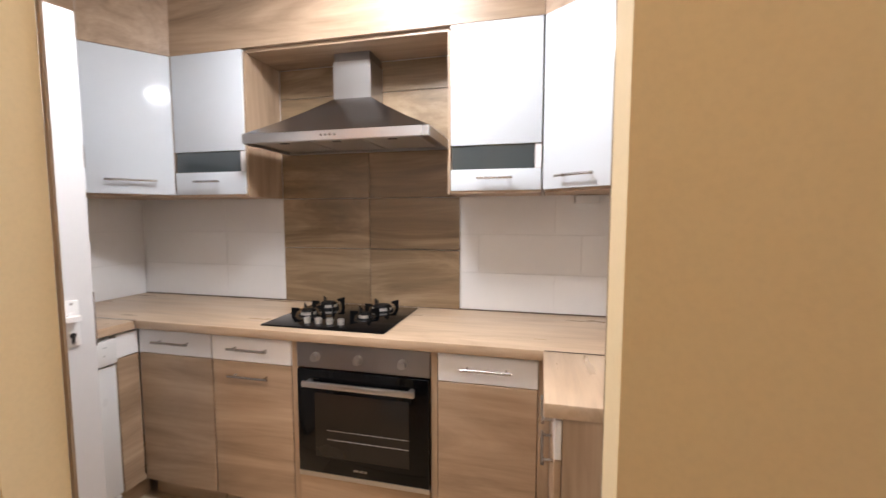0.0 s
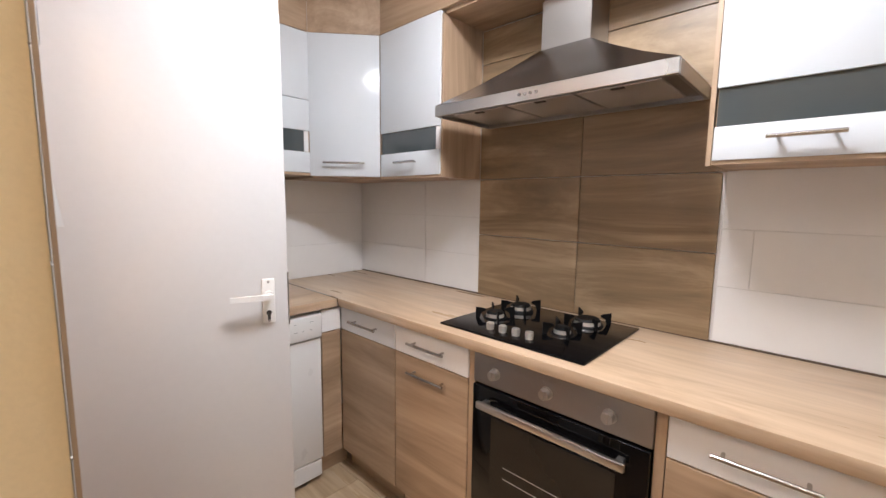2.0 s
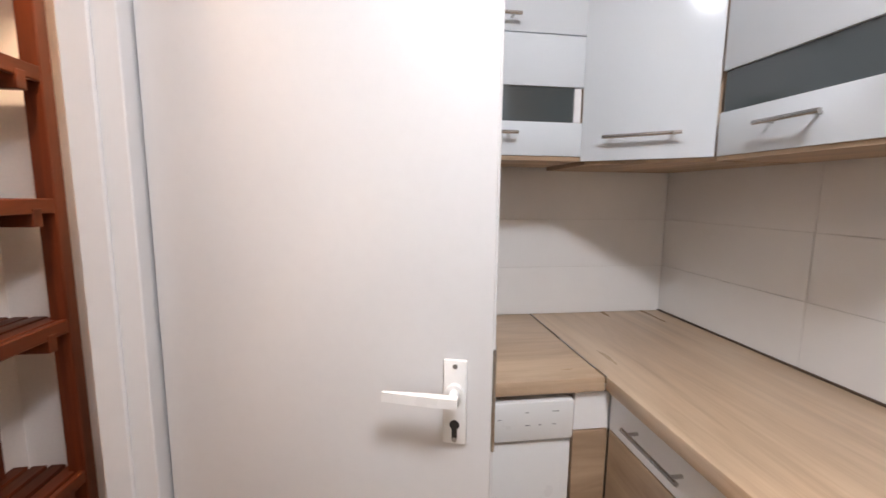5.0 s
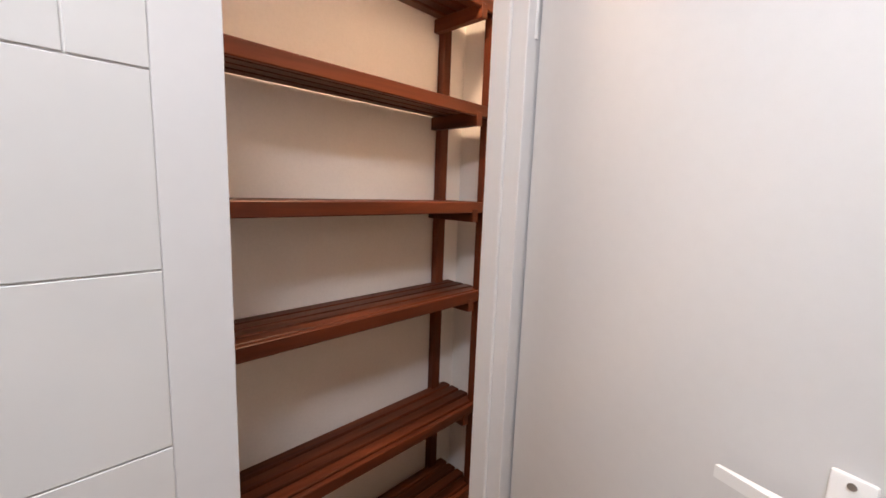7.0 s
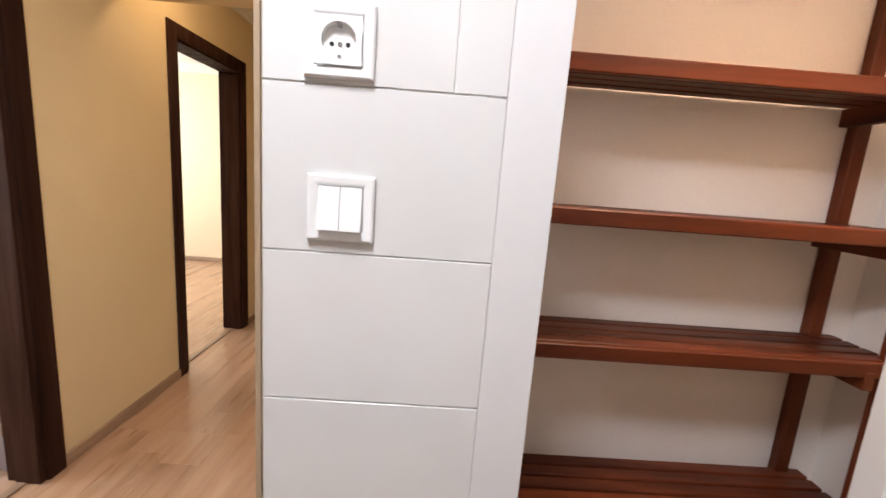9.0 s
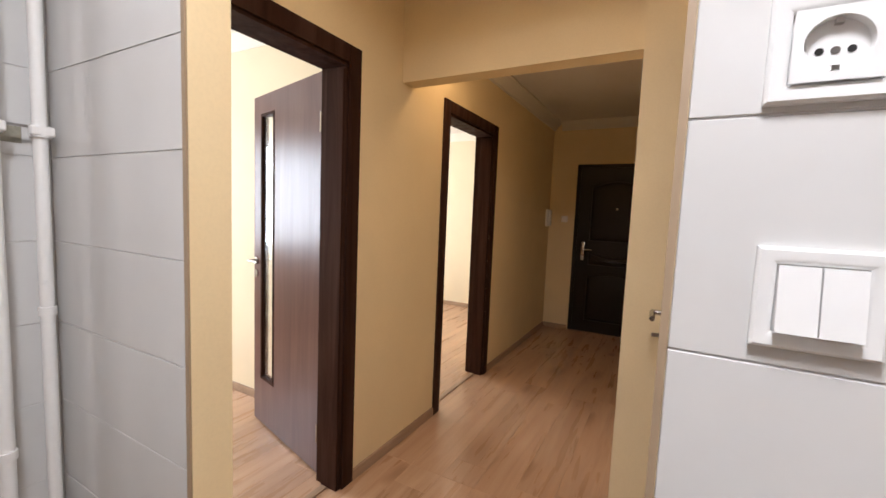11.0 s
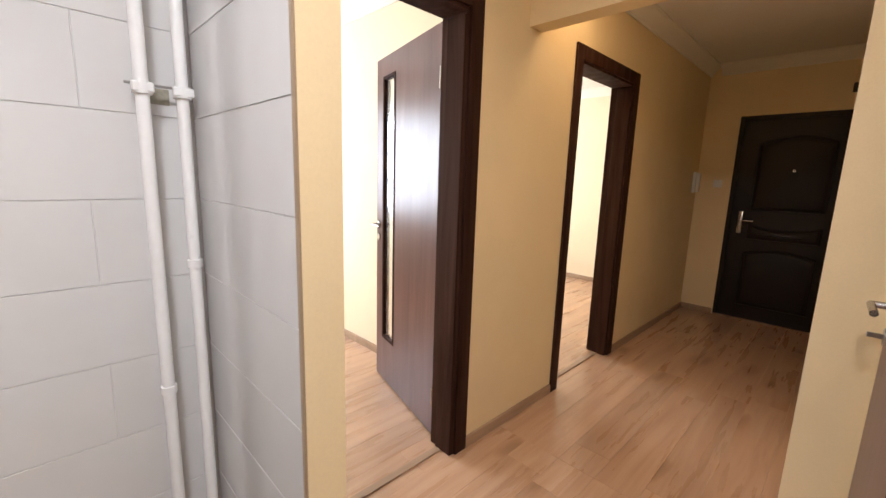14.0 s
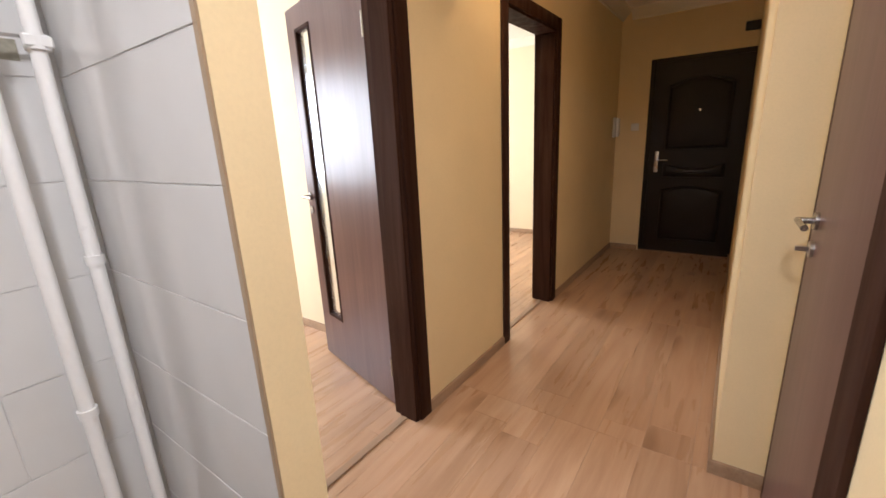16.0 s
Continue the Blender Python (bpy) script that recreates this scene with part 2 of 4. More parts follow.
def rod(bm, a, b, r, seg=14, r2=None):
    a, b = Vector(a), Vector(b)
    q = (b - a).to_track_quat("Z", "Y").to_matrix().to_4x4()
    bmesh.ops.create_cone(bm, cap_ends=True, segments=seg, radius1=r, radius2=r if r2 is None else r2, depth=(b - a).length,
                          matrix=Matrix.Translation((a + b) / 2) @ q)
    return bm


def prism(bm, profile, axis, a, b):
    """A closed outline in the two other axes (in order), drawn out along one axis from a to b."""
    k = "xyz".index(axis)
    rings = []
    for s in (a, b):
        ring = []
        for p in profile:
            c = list(p)
            c.insert(k, s)
            ring.append(bm.verts.new(c))
        rings.append(ring)
    m = len(profile)
    fs = [bm.faces.new((rings[0][i], rings[0][(i + 1) % m], rings[1][(i + 1) % m], rings[1][i])) for i in range(m)]
    fs += [bm.faces.new(rings[0][::-1]), bm.faces.new(rings[1])]
    bmesh.ops.recalc_face_normals(bm, faces=fs)
    return bm


ORIGIN = {}


def thing(name, at, label, category, group="", rz=0.0, kind="", local=False):
    """An Empty at a thing's base. Its parts are given in the world's axes, or, where local, in its own."""
    e = new(name)
    e.empty_display_size = 0.05
    e.matrix_world = pose(at[0], at[1], at[2], 0, 0, rz)
    ORIGIN[e] = Vector((0, 0, 0)) if local else Vector(at)
    return tagged(e, label, category, group, kind)


def shade(me, smooth):
    if smooth:
        for p in me.polygons:
            p.use_smooth = True
        me.set_sharp_from_angle(angle=radians(35))


def part(name, bm, material, parent=None, label="", smooth=True):
    me = bpy.data.meshes.new(name)
    off = ORIGIN.get(parent, Vector((0, 0, 0)))
    if off.length:
        bmesh.ops.translate(bm, verts=bm.verts, vec=-off)
    bm.to_mesh(me)
    bm.free()
    me.materials.append(material)
    shade(me, smooth)
    ob = new(name, me)
    if parent is not None:
        ob.parent = parent
        ORIGIN[ob] = off
    if label:
        tagged(ob, label)
    return ob


def piece(name, me, at, parent):
    ob = new(name, me)
    ob.location = Vector(at) - ORIGIN.get(parent, Vector((0, 0, 0)))
    ob.parent = parent
    return ob


def structure(name, bm, material, label, category):
    return tagged(part(name, bm, material), label, category, kind="structure")


def plain_mesh(name, bm, material):
    me = bpy.data.meshes.new(name)
    bm.to_mesh(me)
    bm.free()
    me.materials.append(material)
    return me


# ---- plan ----
XL, XR, YB = -1.618, 1.488, 1.637      # kitchen side walls and back wall
H = 2.62                               # ceilings
JL, JR, JT = 0.135, 0.898, 2.50        # kitchen opening
PL, PR = -0.233, -0.832                # pantry opening
YF = 0.010                             # kitchen face of the wall with the openings
WT = 0.08                              # thickness of the wall between kitchen and hall
HX = 1.510                             # hall wall with the two room doors
HW = 0.105                             # hall wall beside the kitchen opening
CX, CY = 0.283, -1.44                  # corner of the corridor
YE = -4.885                            # entrance wall
RX = 1.660                             # room side of the hall wall
PB, PS = -0.755, -1.50                 # back and side of the pantry

# ---- structure: walls ----
structure("wall_kitchen_back", B(XL - 0.1, XR + 0.1, YB, YB + 0.12, 0, H), M_GROUT, "white tiled kitchen wall behind the hob", "wall")
structure("wall_kitchen_west", B(XL - 0.1, XL, -0.08, YB, 0, H), M_GROUT, "white tiled kitchen side wall above the worktop", "wall")
structure("wall_kitchen_east", B(XR, RX - 0.011, YF, YB, 0, H), M_GROUT, "white tiled kitchen wall behind two pipes", "wall")
w = B(PS, PR, YF - WT, YF - 0.001, 0, H)
box(w, XL, PS, YF - WT, YF, 0, H)
box(w, PR, PL, YF - WT, YF, 2.10, H)
structure("wall_pantry_front", w, M_WHITEWALL, "white painted kitchen wall around the pantry opening", "wall")
structure("wall_switch", B(PL, JL - 0.004, YF - WT + 0.004, YF, 0, H), M_GROUT, "white tiled wall piece between pantry and kitchen opening", "wall")
structure("wall_lintel", B(JL, JR, YF - WT, YF, JT, H), M_CREAM, "cream painted lintel over the kitchen opening", "wall")
structure("wall_kitchen_front", B(JR + 0.004, XR, YF - WT + 0.004, YF, 0, H), M_GROUT, "white tiled wall piece beside the kitchen opening", "wall")
w = B(JR, JR + 0.004, YF - WT, YF + 0.002, 0, JT)
box(w, JR + 0.004, HX, YF - WT, YF - WT + 0.004, 0, H)
structure("wall_hall_north", w, M_CREAM, "cream painted hall wall beside the kitchen opening", "wall")
# hall wall beside the opening, with a closed door in it
WY0, WY1 = -1.318, -0.735
w = B(-0.08, HW, WY1 + 0.02, YF - WT, 0, H)
box(w, -0.08, HW, WY0 - 0.02, WY1 + 0.02, 2.11, H)
box(w, -0.08, HW, CY - 0.12, WY0 - 0.02, 0, H)

structure("wall_jamb_west", B(JL - 0.0038, JL, YF - WT, YF, 0, H), M_CREAM, "cream painted reveal of the kitchen opening", "wall")
structure("wall_hall_west", w, M_CREAM, "cream painted hall wall with a dark door", "wall")
w = B(HW, CX, CY - 0.12, CY, 0, H)
box(w, CX - 0.12, CX, YE, CY - 0.12, 0, H)
structure("wall_corridor_west", w, M_CREAM, "cream painted corridor corner and side wall", "wall")
D1A, D1B, D2A, D2B, DT = -1.069, -0.235, -2.877, -2.067, 2.112
w = bmesh.new()
for a, b in ((YE, D2A), (D2B, D1A), (D1B, YF)):
    box(w, HX, RX, a, b, 0, H)
for a, b in ((D2A, D2B), (D1A, D1B)):
    box(w, HX, RX, a, b, DT, H)
structure("wall_hall_east", w, M_CREAM, "cream painted hall wall with two door openings", "wall")
w = B(CX - 0.12, 1.30 - 0.06, YE - 0.14, YE, 2.097, H)
box(w, 1.189, HX + 0.15, YE - 0.14, YE, 0, 2.097)
box(w, CX - 0.12, 0.238, YE - 0.14, YE, 0, 2.097)
box(w, 1.24, HX + 0.15, YE - 0.14, YE, 2.097, H)
structure("wall_entrance", w, M_CREAM, "cream painted end wall with the entrance door", "wall")
structure("wall_beam", B(CX, HX, -1.622, -1.510, 2.146, H), M_CREAM, "cream painted beam across the hall", "beam")
# pantry
structure("wall_pantry_back", B(PS, -0.08, PB - 0.06, PB, 0, H), M_WHITEWALL, "white painted pantry wall behind the shelves", "wall")
structure("wall_pantry_west", B(PS - 0.1, PS, PB - 0.06, YF - WT, 0, H), M_WHITEWALL, "white painted end wall of the pantry", "wall")
structure("wall_pantry_east", B(-0.11, -0.08, PB, YF - WT, 0, H), M_WHITEWALL, "white painted pantry wall towards the hall", "wall")
# rooms
w = B(RX, 5.0, -1.60, -1.50, 0, H)
box(w, RX, 5.0, 1.2, 1.3, 0, H)
box(w, 4.95, 5.05, -1.50, -0.98, 0, H)
box(w, 4.95, 5.05, 0.58, 1.2, 0, H)
box(w, 4.95, 5.05, -0.98, 0.58, 0, 0.95)
box(w, 4.95, 5.05, -0.98, 0.58, 2.15, H)
box(w, RX - 0.01, RX, 0.0, 1.2, 0, H)
structure("wall_room", w, M_ROOM, "pale yellow painted walls of the bright room", "wall")
w = B(RX, 5.0, -5.32, -5.20, 0, H)
box(w, 4.95, 5.05, -5.20, -4.38, 0, H)
box(w, 4.95, 5.05, -2.82, -1.60, 0, H)
box(w, 4.95, 5.05, -4.38, -2.82, 0, 0.95)
box(w, 4.95, 5.05, -4.38, -2.82, 2.15, H)
box(w, RX, RX + 0.02, -5.2, YE, 0, H)
structure("wall_far_room", w, M_ROOM, "pale yellow painted walls of the second room", "wall")
# ceilings and subfloor
structure("ceiling_kitchen", B(XL - 0.1, XR + 0.1, -WT, YB + 0.12, H, H + 0.1), M_CEIL, "white kitchen ceiling", "ceiling")
structure("ceiling_hall", B(PS - 0.1, HX + 0.15, YE - 0.14, -WT, H, H + 0.1), M_CEIL, "white hall ceiling", "ceiling")
structure("ceiling_rooms", B(HX + 0.15, 5.05, -5.32, 1.3, H, H + 0.1), M_CEIL, "white room ceiling", "ceiling")
floor_base = structure("floor", B(PS - 0.2, 5.05, -5.32, 1.76, -0.12, -0.012), M_GROUT, "floor of oak boards and kitchen tiles", "floor")


def cornice(name, axis, a, b, at, sign, label):
    """Stepped white moulding between wall and ceiling."""
    pr = [(0, -0.10), (0.012, -0.10), (0.016, -0.085), (0.03, -0.075), (0.05, -0.045), (0.075, -0.03), (0.082, -0.016), (0.10, -0.014), (0.10, 0), (0, 0)]
    structure(name, prism(bmesh.new(), [(at + sign * u, H + v) for u, v in pr], axis, a, b), M_CORNICE, label, "cornice")


cornice("trim_cornice_1", "y", YE + 0.001, -1.623, HX - 0.001, -1, "white stepped ceiling cornice")
cornice("trim_cornice_2", "x", CX, HX - 0.1, YE + 0.001, 1, "white stepped ceiling cornice")
cornice("trim_cornice_3", "x", RX, 4.95, -1.499, 1, "white stepped ceiling cornice in the room")
cornice("trim_cornice_4", "x", RX + 0.03, 4.95, -5.199, 1, "white stepped ceiling cornice in the far room")


def skirting(name, axis, a, b, at, sign):
    pr = [(0, 0), (0.014, 0), (0.014, 0.048), (0.010, 0.056), (0, 0.058)]
    structure(name, prism(bmesh.new(), [(at + sign * u, v) for u, v in pr], axis, a, b), M_SKIRT, "oak-coloured skirting board along the wall", "baseboard")


skirting("baseboard_1", "y", D2B + 0.078, D1A - 0.078, HX, -1)
skirting("baseboard_2", "y", YE, D2A - 0.078, HX, -1)
skirting("baseboard_3", "x", 1.20, HX - 0.014, YE, 1)
skirting("baseboard_4", "x", HW, CX + 0.014, CY, 1)
skirting("baseboard_5", "y", YE, CY, CX, 1)
skirting("baseboard_6", "x", RX, 4.95, -1.5, 1)
skirting("baseboard_7", "x", RX + 0.02, 4.95, -5.2, 1)
skirting("baseboard_8", "x", JR + 0.01, HX, YF - WT, -1)


# ---- kitchen: worktops and base units ----
def bar_handle(name, a, b, out, parent, r=0.0055, stand=0.03, label="satin steel bar handle"):
    """A round bar from a to b, held off by two posts; out: the way off the front."""
    a, b, o = Vector(a), Vector(b), Vector(out)
    bm = rod(bmesh.new(), a + o * stand, b + o * stand, r, 12)
    d = (b - a).normalized() * 0.022
    for p in (a + d, b - d):
        rod(bm, p, p + o * stand, r * 0.8, 10)
    return part(name, bm, M_CHROME, parent, label)


TOPZ, TOPB = 0.90, 0.860
w = thing("worktop", (0, 1.345, TOPB), "oak-look laminate worktop along the back wall", "worktop")
part("slab", B(XL, XR, 1.057, YB - 0.001, TOPB, TOPZ, 0.004, 2), M_TOP_X, w)
part("sealing_strip", B(XL + 0.004, XR - 0.004, YB - 0.009, YB - 0.0015, TOPZ, TOPZ + 0.006), M_TRIM, w, "thin dark sealing strip at the wall")
w = thing("worktop", (-1.31, 0.76, TOPB), "short oak-look worktop over the dishwasher", "worktop")
part("slab", B(XL, -1.013, 0.47, 1.0525, TOPB, TOPZ, 0.004, 2), M_TOP_Y, w)
part("joint_strip", B(XL, -1.016, 1.0527, 1.0568, TOPB + 0.004, TOPZ + 0.0015), M_CHROME, w, "narrow aluminium joint strip")
w = thing("worktop", (1.17, 0.84, TOPB), "short oak-look worktop end beside the opening", "worktop")
part("slab", B(0.843, XR, 0.628, 1.0525, TOPB, TOPZ, 0.004, 2), M_TOP_Y, w)
part("joint_strip", B(0.846, XR, 1.0527, 1.0568, TOPB + 0.004, TOPZ + 0.0015), M_TRIM, w, "narrow dark joint strip")


def base_unit(x0, x1, label, drawer_handle=True, door_handle=False):
    w = thing("base_cabinet", ((x0 + x1) / 2, 1.35, 0), label, "cabinet", "base cabinets along the back wall")
    part("body", B(x0 + 0.001, x1 - 0.001, 1.100, YB - 0.004, 0.10, TOPB - 0.001), M_OAK_Z, w)
    dr = part("drawer_front", B(x0 + 0.002, x1 - 0.002, 1.080, 1.0985, 0.742, 0.851, 0.0015), M_WHITE_LAM, w, "white laminate drawer front")
    do = part("door", B(x0 + 0.002, x1 - 0.002, 1.080, 1.0985, 0.105, 0.738, 0.0015), M_OAK_X, w, "oak-look laminate door")
    c, hw = (x0 + x1) / 2, min(0.1, (x1 - x0) * 0.25)
    bar_handle("handle", (c - hw, 1.080, 0.802), (c + hw, 1.080, 0.802), (0, -1, 0), dr)
    if door_handle:
        bar_handle("handle", (c - hw, 1.080, 0.680), (c + hw, 1.080, 0.680), (0, -1, 0), do)
    part("plinth", B(x0, x1, 1.135, 1.15, 0.0, 0.099), M_OAK_X, w, "oak-look plinth")
    return w


base_unit(-1.029, -0.617, "oak-look base cabinet with a white drawer in the corner")
base_unit(-0.613, -0.207, "oak-look base cabinet with white drawer beside the oven", True, True)
base_unit(0.441, 0.828, "oak-look base cabinet with white drawer and steel handle")
w = thing("oven_housing", (0.117, 1.35, 0), "oak-look cabinet housing around the built-in oven", "cabinet")
part("side_panel", B(-0.2055, -0.178, 1.084, YB - 0.004, 0, TOPB - 0.001), M_OAK_Z, w)
part("side_panel", B(0.414, 0.4395, 1.084, YB - 0.004, 0, TOPB - 0.001), M_OAK_Z, w)
part("lower_panel", B(-0.176, 0.412, 1.080, 1.098, 0.105, 0.262, 0.0015), M_OAK_X, w, "oak-look panel under the oven")
part("plinth", B(-0.193, 0.41, 1.135, 1.15, 0, 0.099), M_OAK_X, w)

# oven
OV0, OV1 = -0.176, 0.412
w = thing("oven", (0.108, 1.35, 0.264), "built-in steel and black glass oven, door closed", "oven")
part("body", B(OV0 + 0.02, OV1 - 0.02, 1.10, 1.58, 0.27, 0.845), M_STEEL_D, w)
cp = part("control_panel", B(OV0, OV1, 1.074, 1.099, 0.747, 0.853, 0.002), M_STEEL_D, w, "brushed steel control panel")
for k, x in enumerate((-0.085, 0.108, 0.300)):
    bm = rod(bmesh.new(), (x, 1.074, 0.797), (x, 1.068, 0.797), 0.0205, 24)
    rod(bm, (x, 1.068, 0.797), (x, 1.050, 0.797), 0.0175, 24, 0.016)
    box(bm, x - 0.004, x + 0.004, 1.046, 1.051, 0.782, 0.812, 0.001)
    part("knob", bm, M_STEEL, cp, "round steel knob")
    bm = bmesh.new()
    for q in range(6):
        a = radians(-20 + q * 44)
        u, v = x + math.cos(a) * 0.034, 0.797 + math.sin(a) * 0.034
        box(bm, u - 0.0022, u + 0.0022, 1.0732, 1.0741, v - 0.0022, v + 0.0022)
    part("dial_marks", bm, M_INK, cp, "small printed dial marks")["kind"] = "stuff"
dr = part("door", B(OV0 + 0.003, OV1 - 0.003, 1.066, 1.099, 0.291, 0.741, 0.003, 2), M_BLACKGLASS, w, "black glass oven door")
part("window", B(OV0 + 0.085, OV1 - 0.085, 1.0645, 1.0662, 0.365, 0.645), M_OVENGLASS, dr, "dark oven window")
for z in (0.485, 0.445):
    part("oven_rack", rod(bmesh.new(), (OV0 + 0.14, 1.0643, z), (OV1 - 0.088, 1.0643, z), 0.0012, 6), M_STEEL, dr, "wire rack behind the window")
bm = bmesh.new()
for k, wd in enumerate((0.012, 0.009, 0.011, 0.008, 0.010)):
    box(bm, 0.082 + k * 0.0125, 0.082 + k * 0.0125 + wd, 1.0646, 1.0658, 0.318, 0.326)
part("maker_mark", bm, M_STEEL_D, dr, "small pale mark")
bm = box(bmesh.new(), OV0 + 0.05, OV1 - 0.05, 1.020, 1.036, 0.682, 0.706, 0.004, 2)
for x in (OV0 + 0.06, OV1 - 0.08):
    box(bm, x, x + 0.02, 1.034, 1.067, 0.686, 0.702, 0.002)
part("handle", bm, M_STEEL, dr, "broad brushed steel handle")
part("lower_strip", B(OV0, OV1, 1.070, 1.099, 0.266, 0.289, 0.002), M_STEEL, w, "brushed steel strip")

# gas hob
HB = (-0.378, 0.206, 1.109, 1.588)
w = thing("gas_hob", (-0.086, 1.35, TOPZ), "black glass gas hob with four burners", "hob")
part("glass_plate", B(HB[0], HB[1], HB[2], HB[3], TOPZ + 0.0005, TOPZ + 0.0085, 0.003, 2), M_BLACKGLASS, w, "black glass plate")
HZ = TOPZ + 0.0085
for bx, by, r in ((-0.265, 1.315, 0.037), (-0.255, 1.490, 0.044), (0.030, 1.315, 0.030), (0.045, 1.490, 0.050)):
    bm = rod(bmesh.new(), (bx, by, HZ), (bx, by, HZ + 0.005), r + 0.010, 28, r + 0.007)
    bn = part("burner", bm, M_CAST, w, "black burner base")
    part("burner_ring", rod(bmesh.new(), (bx, by, HZ + 0.005), (bx, by, HZ + 0.019), r, 28, r * 0.95), M_KNOB, bn, "aluminium burner ring")
    part("burner_cap", rod(bmesh.new(), (bx, by, HZ + 0.019), (bx, by, HZ + 0.028), r * 0.97, 28, r * 0.8), M_CAST, bn, "black enamel burner cap")
    for k in range(4):
        a = radians(45 + 90 * k)
        ux, uy = math.cos(a), math.sin(a)
        bm = bmesh.new()
        prism(bm, [(r + 0.002, 0.036), (r + 0.012, 0.040), (r + 0.042, 0.044), (r + 0.042, 0.0), (r + 0.026, 0.0), (r + 0.018, 0.022), (r + 0.002, 0.029)], "y", -0.0028, 0.0028)
        bmesh.ops.transform(bm, matrix=Matrix.Translation((bx, by, HZ)) @ Matrix.Rotation(a, 4, "Z"), verts=bm.verts)
        part("pan_support", bm, M_CAST, w, "cast iron pan support")
for k in range(4):
    x, y = -0.187 + 0.054 * k, 1.178 + 0.002 * k
    bm = rod(bmesh.new(), (x, y, HZ), (x, y, HZ + 0.006), 0.014, 20, 0.013)
    rod(bm, (x, y, HZ + 0.006), (x, y, HZ + 0.025), 0.0138, 22, 0.0130)
    for q in range(10):
        a = q * math.tau / 10
        box(bm, x + 0.0132 * math.cos(a) - 0.0012, x + 0.0132 * math.cos(a) + 0.0012, y + 0.0132 * math.sin(a) - 0.0012, y + 0.0132 * math.sin(a) + 0.0012, HZ + 0.008, HZ + 0.024)
    part("knob", bm, M_KNOB, w, "ribbed silver knob")

# corner filler and dishwasher on the left return
w = thing("corner_filler", (-1.03, 1.03, 0), "narrow white and oak-look filler beside the dishwasher", "filler panel")
part("upper_panel", B(-1.048, -1.030, 0.975, 1.078, 0.742, 0.851, 0.0015), M_WHITE_LAM, w, "white laminate strip")
part("lower_panel", B(-1.048, -1.030, 0.975, 1.078, 0.105, 0.738, 0.0015), M_OAK_Y, w)
part("plinth", B(-1.09, -1.075, 0.965, 1.134, 0, 0.099), M_OAK_Y, w)
w = thing("dishwasher", (-1.31, 0.745, 0), "narrow white freestanding dishwasher under the worktop", "dishwasher")
part("body", B(-1.585, -1.055, 0.522, 0.968, 0.03, 0.845, 0.004), M_PLASTIC, w)
part("door", B(-1.054, -1.024, 0.524, 0.966, 0.115, 0.722, 0.005, 2), M_PLASTIC, w)
cp = part("control_panel", B(-1.054, -1.012, 0.524, 0.966, 0.730, 0.842, 0.006, 2), M_PLASTIC, w)
bm = bmesh.new()
rr = random.Random(4)
for k in range(9):
    y = 0.60 + 0.038 * k
    for z in (0.775, 0.795, 0.812):
        if rr.random() < 0.6:
            box(bm, -1.0118, -1.0112, y, y + rr.uniform(0.008, 0.02), z, z + 0.0025)
part("printed_marks", bm, M_INK, cp, "small grey printed bars")["kind"] = "stuff"
part("kick_panel", B(-1.05, -1.028, 0.53, 0.96, 0.022, 0.108, 0.004), M_PLASTIC, w)
for x, y in ((-1.08, 0.56), (-1.08, 0.93), (-1.55, 0.56), (-1.55, 0.93)):
    part("foot", rod(bmesh.new(), (x, y, -0.008), (x, y, 0.031), 0.016), M_DARKSLOT, w)

# base unit on the right return
w = thing("base_cabinet", (1.18, 0.85, 0), "oak-look end cabinet with white drawer beside the opening", "cabinet")
part("body", B(0.892, XR - 0.004, 0.655, 1.05, 0.10, TOPB - 0.001), M_OAK_Z, w)
part("end_panel", B(0.892, XR - 0.004, 0.636, 0.654, 0.0, TOPB - 0.001), M_OAK_Z, w, "oak-look end panel")
dr = part("drawer_front", B(0.872, 0.8905, 0.640, 1.052, 0.742, 0.851, 0.0015), M_WHITE_LAM, w, "white laminate drawer front")
do = part("door", B(0.872, 0.8905, 0.640, 1.052, 0.105, 0.738, 0.0015), M_OAK_Y, w, "oak-look laminate door")
part("filler", B(0.829, 0.8715, 1.083, 1.098, 0.10, TOPB - 0.001), M_OAK_Z, w, "narrow oak-look filler")
bar_handle("handle", (0.872, 0.72, 0.800), (0.872, 0.90, 0.800), (-1, 0, 0), dr)
bar_handle("handle", (0.872, 0.70, 0.690), (0.872, 0.88, 0.690), (-1, 0, 0), do)
part("plinth", B(0.93, 0.945, 0.66, 1.13, 0, 0.099), M_OAK_Y, w)

# ---- kitchen: wall units ----
UB, UT = 1.500, 2.205


